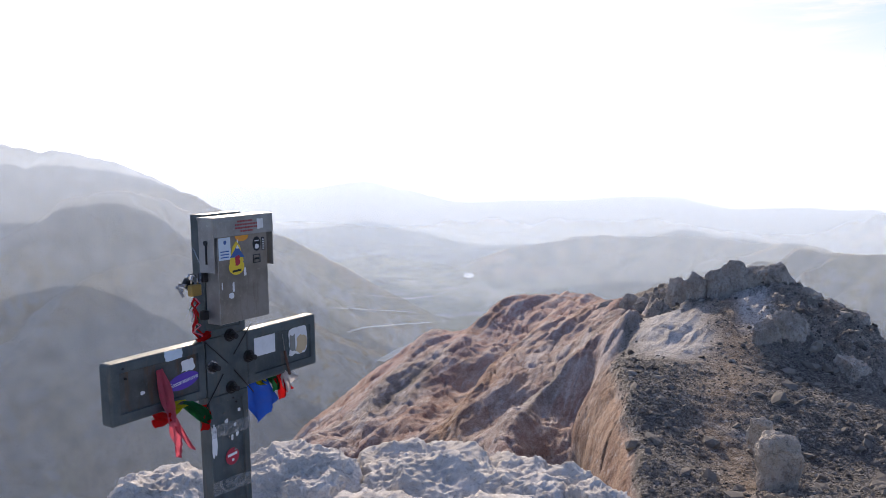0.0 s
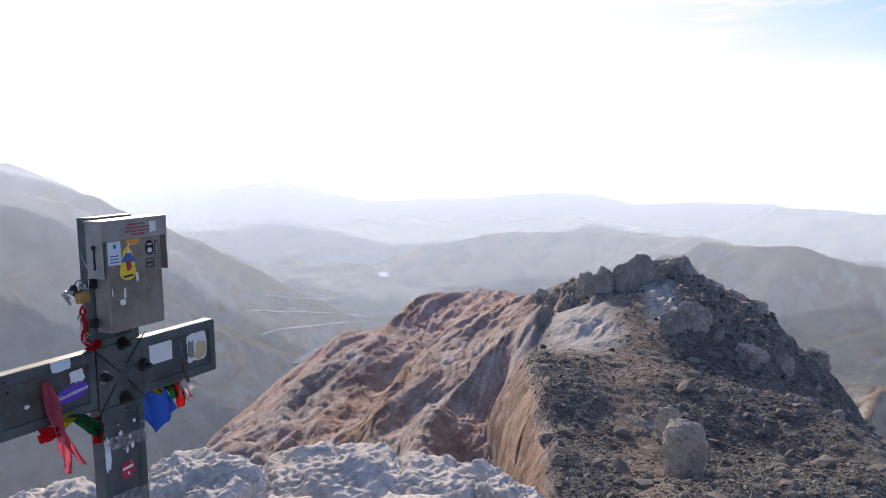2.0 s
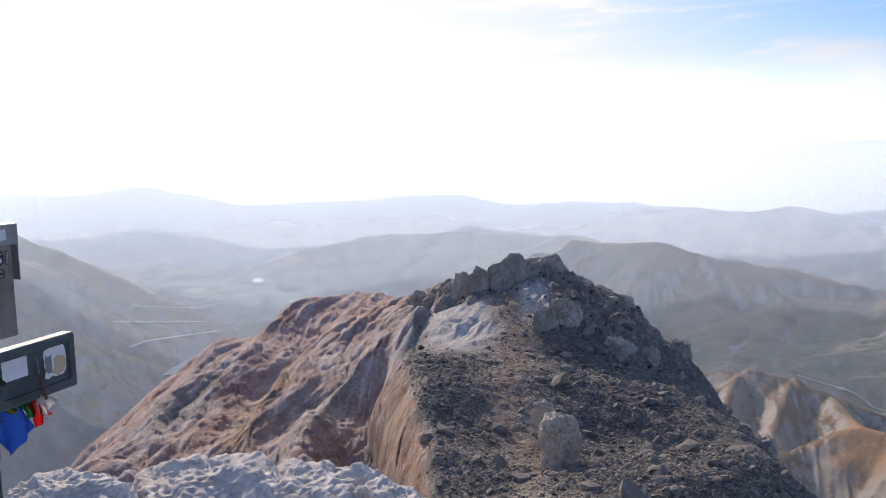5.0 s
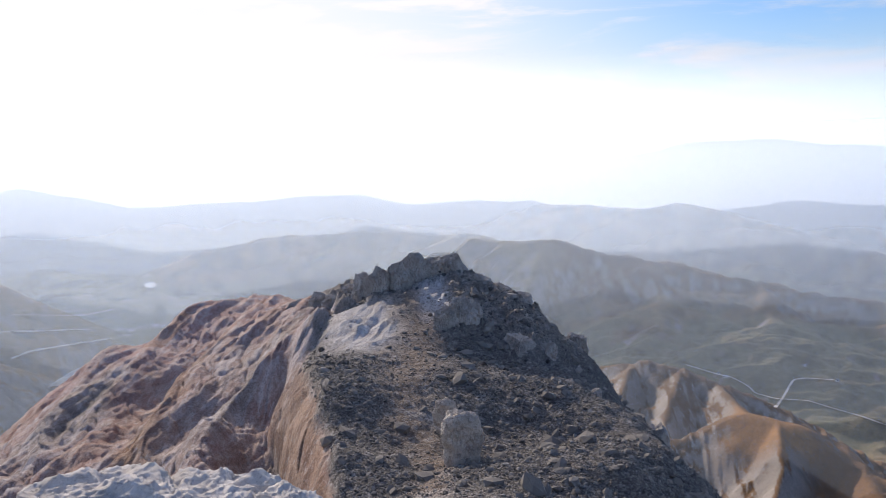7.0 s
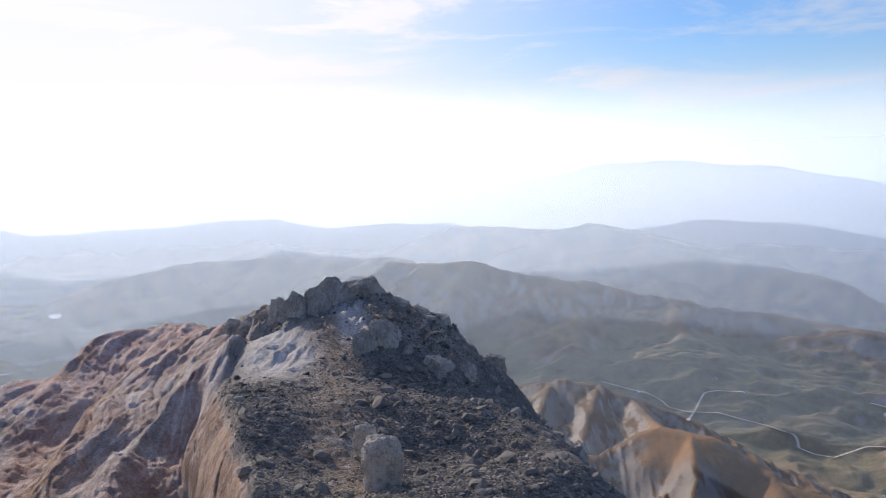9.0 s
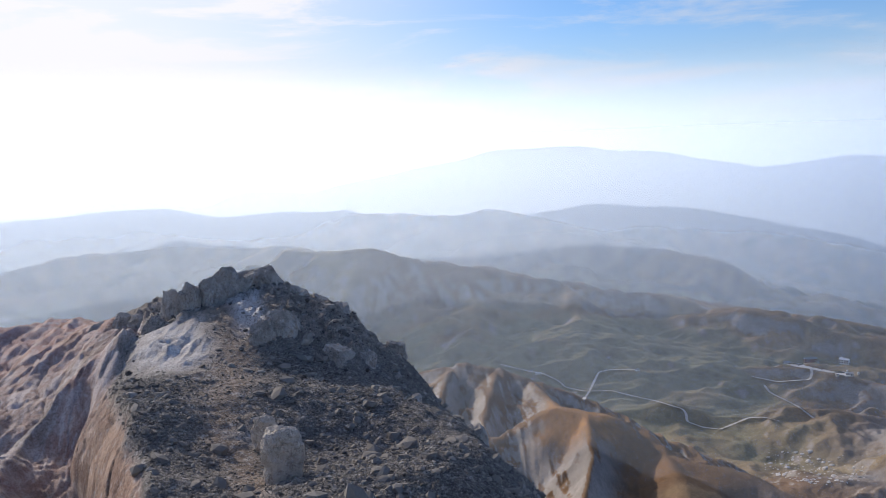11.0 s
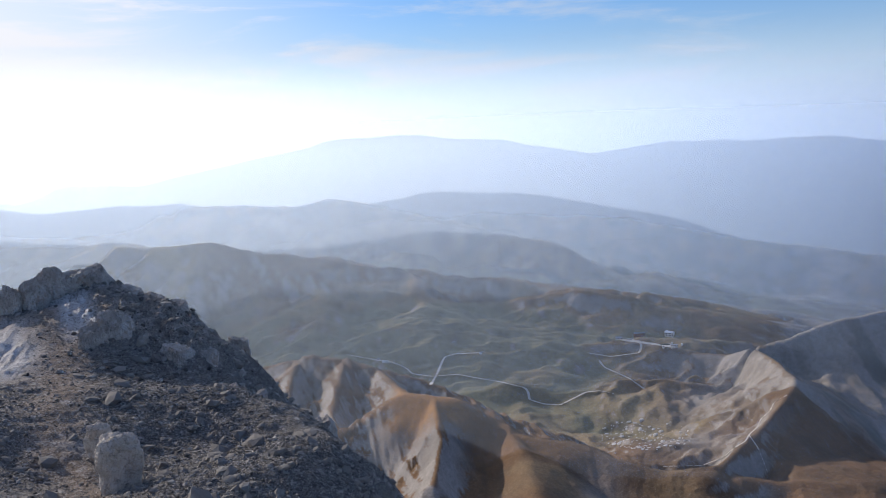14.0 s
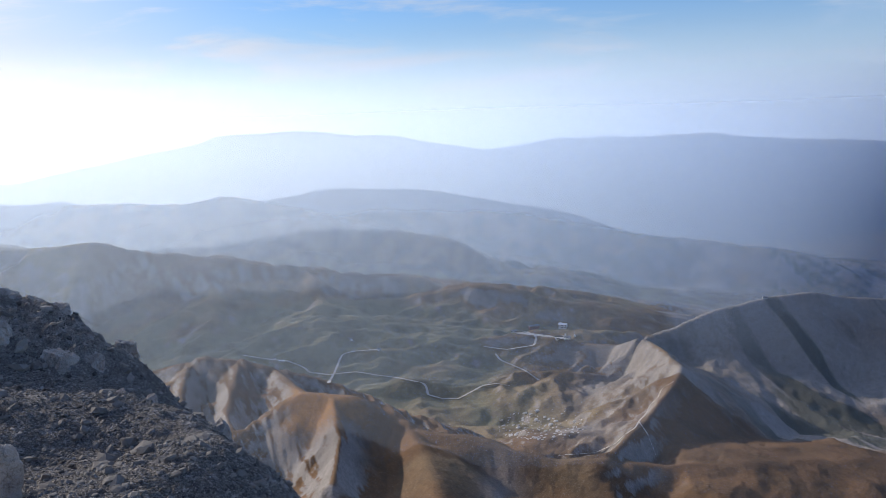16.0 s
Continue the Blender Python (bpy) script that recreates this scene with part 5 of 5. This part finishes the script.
tie = ribbon("ribbon", [(-0.326, -0.010, -0.785), (-0.322, -0.018, -0.83), (-0.308, -0.022, -0.90), (-0.300, -0.026, -0.955), (-0.300, -0.028, -0.985)], [0.032, 0.042, 0.048, 0.045, 0.032], PINK,
             "faded pink cloth ribbon tied round the cross arm", seed=1)
tagged(tie, group="cloths on the cross")
for spine, widths, mat, lab, sd in (
    ([(-0.295, -0.030, -0.975), (-0.285, -0.030, -1.03), (-0.275, -0.028, -1.08), (-0.272, -0.026, -1.125)], [0.032, 0.045, 0.040, 0.018], PINK, "faded pink cloth ribbon end hanging from the cross arm", 2),
    ([(-0.280, -0.030, -1.00), (-0.255, -0.032, -1.045), (-0.228, -0.030, -1.085), (-0.205, -0.028, -1.115)], [0.020, 0.026, 0.020, 0.008], PINK, "thin pink ribbon end hanging askew from the cross arm", 3),
    ([(-0.30, -0.026, -0.965), (-0.335, -0.024, -0.965), (-0.375, -0.02, -0.962)], [0.030, 0.055, 0.045], RED, "small red prayer flag below the cross arm", 4),
    ([(-0.285, 0.0, -0.955), (-0.25, -0.005, -0.945), (-0.215, 0.0, -0.938)], [0.042, 0.050, 0.030], LIME, "small yellow prayer flag below the cross arm", 5),
    ([(-0.225, 0.0, -0.938), (-0.185, -0.006, -0.965), (-0.140, -0.008, -1.005), (-0.108, -0.006, -1.035)], [0.022, 0.048, 0.052, 0.030], GREEN, "dark green prayer flag slung between arm and post", 6),
    ([(-0.115, 0.010, -0.975), (-0.118, 0.004, -1.02), (-0.125, 0.0, -1.07)], [0.030, 0.042, 0.050], RED, "small red prayer flag against the post", 7),
    ([(0.140, 0.035, -0.955), (0.175, 0.033, -1.0), (0.215, 0.030, -1.06), (0.240, 0.030, -1.10)], [0.10, 0.145, 0.15, 0.14], BLUE, "bright blue prayer flag hanging below the cross arm", 8),
    ([(0.245, 0.020, -0.945), (0.265, 0.018, -0.975), (0.285, 0.018, -1.01)], [0.030, 0.048, 0.050], GREEN, "green prayer flag below the cross arm", 9),
    ([(0.275, 0.014, -0.955), (0.305, 0.012, -1.0), (0.325, 0.012, -1.045)], [0.035, 0.065, 0.085], RED, "bright red prayer flag below the cross arm", 10),
    ([(0.300, 0.004, -0.945), (0.325, 0.002, -0.975), (0.350, 0.0, -1.005)], [0.045, 0.075, 0.085], WHITE, "white printed prayer flag below the cross arm", 11),
    ([(0.175, 0.03, -0.955), (0.200, 0.028, -0.965), (0.22, 0.028, -0.97)], [0.02, 0.03, 0.02], LIME, "scrap of yellow prayer flag below the cross arm", 12),
):
    ob = ribbon("prayer_flag" if "flag" in lab else "ribbon", spine, widths, mat, lab, "flag" if "flag" in lab else "ribbon", 0.010, sd)
    tagged(ob, group="cloths on the cross")

# bead string on the arm
rosary = new("bead_string")
rosary.matrix_world = CROSS @ Matrix.Translation((0.303, -0.004, -0.80))
tagged(rosary, "string of small dark brown beads hanging on the cross arm", "beads")
bm = tube([(0, 0.004, 0.02), (0.0, -0.002, -0.01), (0.002, -0.004, -0.05)], 0.0018, 6)
part("cord", bm, TAPE, rosary)
for k in range(13):
    bm = bmesh.new()
    t = k / 12
    bmesh.ops.create_icosphere(bm, subdivisions=2, radius=0.0065, matrix=Matrix.Translation((0.002 + 0.022 * t * t + 0.006 * math.sin(3 * t), -0.006, -0.055 - 0.098 * t)))
    part("bead", bm, BEADS, rosary)

# padlock on the hasp, with keys and ribbons
lock = new("padlock")
lock.matrix_world = CROSS @ Matrix.Translation((-0.150, -0.01, -0.545))
tagged(lock, "brass padlock with steel shackle on the register box's hasp", "padlock")
part("body", block(-0.026, 0.022, -0.012, 0.012, 0.0, 0.042, 0.004), BRASS, lock)
part("shackle", tube([(-0.016, 0, 0.04), (-0.016, 0, 0.062), (-0.008, 0, 0.074), (0.006, 0, 0.074), (0.014, 0, 0.062), (0.014, 0, 0.04)], 0.004, 8), CHROME, lock, "steel shackle")
lock2 = new("padlock")
lock2.matrix_world = CROSS @ Matrix.Translation((-0.175, 0.012, -0.515)) @ Matrix.Rotation(radians(35), 4, "Y")
tagged(lock2, "small dark worn padlock hanging beside the brass one", "padlock")
part("body", block(-0.020, 0.020, -0.010, 0.010, 0.0, 0.034, 0.004), BLACK, lock2)
part("shackle", tube([(-0.012, 0, 0.03), (-0.012, 0, 0.05), (0, 0, 0.06), (0.012, 0, 0.05), (0.012, 0, 0.03)], 0.0035, 8), CHROME, lock2, "steel shackle")
for k, (dx, dz, ang) in enumerate(((-0.212, -0.512, 30), (-0.206, -0.528, 60), (-0.20, -0.50, 10))):
    keys = new("key_tag")
    keys.matrix_world = CROSS @ Matrix.Translation((dx, 0.0, dz)) @ Matrix.Rotation(radians(ang), 4, "Y")
    tagged(keys, "small shiny metal tag hanging by the padlocks", "tag", "tags by the padlocks")
    part("plate", block(-0.02, 0.02, -0.001, 0.001, -0.006, 0.006, 0.0008), CHROME, keys)
for k in range(5):
    rnd = random.Random(60 + k)
    pts = [(-0.150 + rnd.uniform(-0.02, 0.02) * (i > 0) + (0.03 if i > 6 else 0), -0.005 + rnd.uniform(-0.008, 0.008), -0.555 - 0.021 * i) for i in range(9)]
    mat = (RED, RED, PINK, WHITE, GREEN)[k]
    me = bpy.data.meshes.new("cord")
    bm = tube(pts[:9 - (k > 2) * 3], 0.0045 - 0.0006 * k, 7)
    bm.to_mesh(me)
    bm.free()
    me.materials.append(mat)
    ob = new("cord", me)
    ob.matrix_world = CROSS
    tagged(ob, ("bright red twisted cord hanging from the padlock", "bright red knotted cord hanging from the padlock", "pink cord hanging from the padlock", "white cord hanging from the padlock", "green cord hanging from the padlock")[k], "cord", "cords on the padlock")
knot = ribbon("ribbon", [(-0.155, -0.012, -0.715), (-0.125, -0.018, -0.708), (-0.098, -0.016, -0.690)], [0.014, 0.022, 0.012], RED, "red ribbon knot at the inner corner of the arm", seed=14)
tagged(knot, group="cloths on the cross")
wire = tube([(-0.118, 0.03, -0.37), (-0.112, 0.0, -0.43), (-0.120, -0.005, -0.50), (-0.15, -0.008, -0.505)], 0.002, 6)
me = bpy.data.meshes.new("wire")
wire.to_mesh(me)
wire.free()
me.materials.append(CHROME)
ob = new("wire", me)
ob.matrix_world = CROSS
tagged(ob, "thin pale wire running from the box's side to the padlock", "wire")

# ================= roads, buildings and water in the valleys =================
GRAVEL = plain_material("pale_road_gravel", (0.58, 0.53, 0.46), 0.95)
PLASTER = plain_material("plaster_white", (0.72, 0.71, 0.68), 0.8)
OLD_RED = plain_material("plaster_old_red", (0.20, 0.075, 0.055), 0.8)
ROOFING = plain_material("roof_grey", (0.22, 0.22, 0.23), 0.6)
SHEET_ROOF = plain_material("roof_light_sheet", (0.62, 0.64, 0.68), 0.4, 0.3)
GLASS = plain_material("window_dark", (0.03, 0.04, 0.05), 0.15)


def draped_strip(name, line, width, mat, label, rise=4.0):
    """A strip that follows the land along lines of sight (bearing, dip)."""
    p = np.array(line)
    n = max(12, int(np.hypot(*np.diff(p, axis=0).T).sum() / 0.06))
    seg = np.r_[0, np.cumsum(np.hypot(*np.diff(p, axis=0).T))]
    t = np.linspace(0, seg[-1], n)
    b, d = np.interp(t, seg, p[:, 0]), np.interp(t, seg, p[:, 1])
    for _ in range(6):
        b[1:-1], d[1:-1] = (b[:-2] + 2 * b[1:-1] + b[2:]) / 4, (d[:-2] + 2 * d[1:-1] + d[2:]) / 4
    q, far = survey(b, d, 1000)
    ok = np.r_[True, np.abs(np.diff(far)) < 160]
    bm = bmesh.new()
    before = None
    for k in range(n):
        a = Vector(q[max(k - 1, 0)])
        c = Vector(q[min(k + 1, n - 1)])
        way = (c - a)
        way.z = 0
        side_ = Vector((-way.y, way.x, 0)).normalized() * width / 2 if way.length > 0 else Vector((width / 2, 0, 0))
        m = Vector(q[k]) * (1 - rise / max(far[k], 1)) + Vector((0, 0, rise * 0.6))
        pair = (bm.verts.new(m + side_), bm.verts.new(m - side_))
        if before and ok[k]:
            bm.faces.new((before[0], before[1], pair[1], pair[0])).smooth = True
        before = pair
    me = bpy.data.meshes.new(name)
    bm.to_mesh(me)
    bm.free()
    me.materials.append(mat)
    return tagged(new(name, me), label, "road", kind="structure")


draped_strip("road", [(37.05, -14.95), (37.63, -15.10), (38.96, -15.43), (39.96, -15.59), (40.79, -15.96), (41.20, -16.21), (41.36, -16.46), (42.69, -16.72), (44.61, -16.67), (45.94, -16.96), (47.58, -17.26), (49.22, -17.67), (49.44, -17.97), (49.48, -18.44), (50.46, -18.73), (51.59, -18.80), (52.56, -18.35), (53.35, -17.97), (54.30, -17.86), (55.24, -18.03)], 7.5, GRAVEL, "pale gravel mountain road winding through the valley")
draped_strip("road", [(42.67, -17.28), (43.11, -16.65), (43.46, -15.94), (43.73, -15.46), (44.48, -15.31), (46.22, -15.29)], 7.5, GRAVEL, "pale gravel side road bending up the valley")
draped_strip("road", [(54.30, -15.90), (54.61, -16.32), (55.39, -16.65), (56.32, -17.04), (57.25, -17.67)], 8.0, GRAVEL, "pale track down the hillside below the station")
draped_strip("road", [(56.91, -14.56), (57.14, -14.86), (57.00, -15.37), (55.08, -15.64), (53.5, -15.4)], 7.5, GRAVEL, "pale road up to the station buildings")
draped_strip("forecourt", [(55.9, -14.5), (56.9, -14.62), (58.2, -14.78), (59.3, -14.9)], 42, GRAVEL, "pale gravel forecourt of the station on its shelf")
draped_strip("trail", [(66.3, -17.6), (65.52, -18.08), (65.27, -18.67), (64.73, -19.16), (64.53, -19.68), (63.99, -20.21), (63.79, -20.62), (63.09, -21.06), (62.38, -21.71), (61.0, -22.3), (58.5, -22.5)], 2.6, GRAVEL, "thin pale hiking trail along the spur", 3.0)
draped_strip("trail", [(63.99, -20.21), (64.57, -20.95), (65.2, -22.4)], 2.2, GRAVEL, "thin pale hiking trail across the meadow", 3.0)
for k, line in enumerate((
        [(-1.01, -12.99), (-2.2, -13.3), (-3.35, -13.69), (-4.72, -14.39)],
        [(-1.0, -11.9), (-3.2, -12.0), (-5.63, -12.12), (-6.6, -12.4)],
        [(-2.0, -11.2), (-4.8, -11.0), (-7.50, -10.74)],
        [(-0.5, -10.1), (-2.51, -10.32), (-6.33, -9.84)])):
    draped_strip("stream_bed", line, (70, 34, 30, 24)[k], GRAVEL, "pale dry stream bed across the plain", 3.0)

# the small lake
q, far = survey([1.73], [-8.76], 3000, 14000)
bm = bmesh.new()
bmesh.ops.create_circle(bm, cap_ends=True, segments=40, radius=1)
me = bpy.data.meshes.new("water")
bm.to_mesh(me)
bm.free()
m, nt, out = material("lake_water")
n = Nodes(nt)
# the bright reflection of the sky is put into the pale base colour
finish(nt, out, n, (0.70, 0.76, 0.80), 0.25, 0, n.bump(n.noise(n.place(), 40.0, 3), 0.05, 0.2), 0.6)
me.materials.append(m)
lake = new("water", me)
lake.matrix_world = Matrix.Translation(Vector(q[0]) * 0.985) @ Matrix.Diagonal((24, 70, 1, 1))
tagged(lake, "small mountain lake on the plain, painted pale like the reflected sky", "lake", kind="structure")


def house(bearing, dip, size, turn, wall, roof, label, name="building", floors=2, bays=6, flat=False):
    """A small far building: walls, pitched or flat roof, rows of windows."""
    q, far = survey([bearing], [dip], 1000)
    k = float(np.linalg.norm(q[0]) / far[0])
    w, d, h = size
    home = new(name)
    home.matrix_world = Matrix.Translation(Vector(q[0]) + Vector((0, 0, 0.5))) @ Matrix.Rotation(radians(-bearing + turn), 4, "Z") @ Matrix.Scale(k, 4)
    tagged(home, label, "building", "buildings in the valley")
    part("wall", block(-w / 2, w / 2, -d / 2, d / 2, -4, h, 0.1), wall, home)
    bm = bmesh.new()
    e = 0.6
    if flat:
        bm.free()
        bm = block(-w / 2 - e, w / 2 + e, -d / 2 - e, d / 2 + e, h, h + 0.8, 0.1)
    else:
        lo = [bm.verts.new(v) for v in ((-w / 2 - e, -d / 2 - e, h - 0.3), (w / 2 + e, -d / 2 - e, h - 0.3), (w / 2 + e, d / 2 + e, h - 0.3), (-w / 2 - e, d / 2 + e, h - 0.3))]
        up = [bm.verts.new((-w / 2 - e, 0, h + d * 0.28)), bm.verts.new((w / 2 + e, 0, h + d * 0.28))]
        for f in ((lo[0], lo[1], up[1], up[0]), (lo[2], lo[3], up[0], up[1]), (lo[1], lo[2], up[1]), (lo[3], lo[0], up[0]), (lo[3], lo[2], lo[1], lo[0])):
            bm.faces.new(f)
    part("roof", bm, roof, home)
    for i in range(floors):
        for j in range(bays):
            x = -w / 2 + w * (j + 0.5) / bays
            z = h * (i + 0.5) / floors
            part("window", block(x - 0.28 * w / bays, x + 0.28 * w / bays, -d / 2 - 0.12, -d / 2 + 0.05, z - 0.26 * h / floors, z + 0.26 * h / floors), GLASS, home)
    return home


house(56.99, -14.25, (44, 16, 13), 20, OLD_RED, ROOFING, "dark red mountain hotel with grey roof by the road", "hotel", 3, 9)
house(58.95, -14.2, (36, 18, 15), -20, PLASTER, SHEET_ROOF, "white cable car station with pale sheet roof", "station_building", 2, 6)
house(59.24, -14.93, (24, 14, 9), 10, PLASTER, ROOFING, "white observatory house with flat roof", "building", 2, 5, True)
house(55.61, -14.45, (26, 12, 7), 5, PLASTER, ROOFING, "low grey-white building beside the road", "building", 1, 5)
house(58.6, -14.95, (14, 9, 6), 30, PLASTER, ROOFING, "small grey-white building on the shelf", "building", 1, 3)
house(39.63, -15.58, (22, 8, 4), -12, PLASTER, SHEET_ROOF, "long low barn with pale sheet roof on the ridge road", "barn", 1, 5)
house(39.15, -15.38, (9, 7, 4), -12, PLASTER, ROOFING, "small grey hut beside the barn", "hut", 1, 2)
house(44.38, -14.55, (10, 8, 5), 15, PLASTER, ROOFING, "small pale hut in the high valley", "hut", 1, 2)
house(46.25, -15.30, (12, 8, 5), 40, PLASTER, ROOFING, "small hut at the end of the side road", "hut", 1, 2)
house(71.95, -12.05, (14, 8, 6), 10, PLASTER, ROOFING, "small mountain refuge on the western ridge", "hut", 1, 3)
for bearing, dip, r0 in ((58.80, -14.0, 5.5), (59.75, -14.8, 4.0), (59.12, -14.72, 3.5)):
    q, far = survey([bearing], [dip], 1000)
    k = float(np.linalg.norm(q[0]) / far[0])
    dome = new("observatory_dome")
    dome.matrix_world = Matrix.Translation(Vector(q[0]) + Vector((0, 0, 0.5))) @ Matrix.Scale(k, 4)
    tagged(dome, "white round observatory dome on a drum", "observatory", "observatory domes")
    bm = bmesh.new()
    bmesh.ops.create_uvsphere(bm, u_segments=24, v_segments=12, radius=r0, matrix=Matrix.Translation((0, 0, r0 * 1.2)))
    part("dome", bm, PLASTER, dome)
    bm = bmesh.new()
    bmesh.ops.create_cone(bm, segments=24, radius1=r0 * 0.98, radius2=r0 * 0.98, depth=r0 * 1.2 + 4, cap_ends=True, matrix=Matrix.Translation((0, 0, r0 * 0.6 - 2)))
    part("drum", bm, PLASTER, dome)

# pale boulder field under the spur
rnd = np.random.RandomState(31)
bb, dd = rnd.uniform(54.2, 60.5, 420), rnd.uniform(-21.6, -19.4, 420)
keep = np.hypot((bb - 57.2) / 3.2, (dd + 20.5) / 1.0) < 1
bb, dd = bb[keep], dd[keep]
q, far = survey(bb, dd, 1000)
vs, fs, at = [], [], 0
for k in range(len(bb)):
    v, f = shapes[k % 14]
    size = 2.2 * (1 - rnd.rand()) ** -0.45
    vs.append(v * min(size, 9) * np.array([1, 0.8, 0.7]) + q[k])
    fs.append(f + at)
    at += len(v)
field = new("boulder_field", raw_mesh("boulder_field", np.concatenate(vs), np.concatenate(fs), PITTED))
tagged(field, "field of pale fallen boulders below the spur", "rocks", kind="stuff")
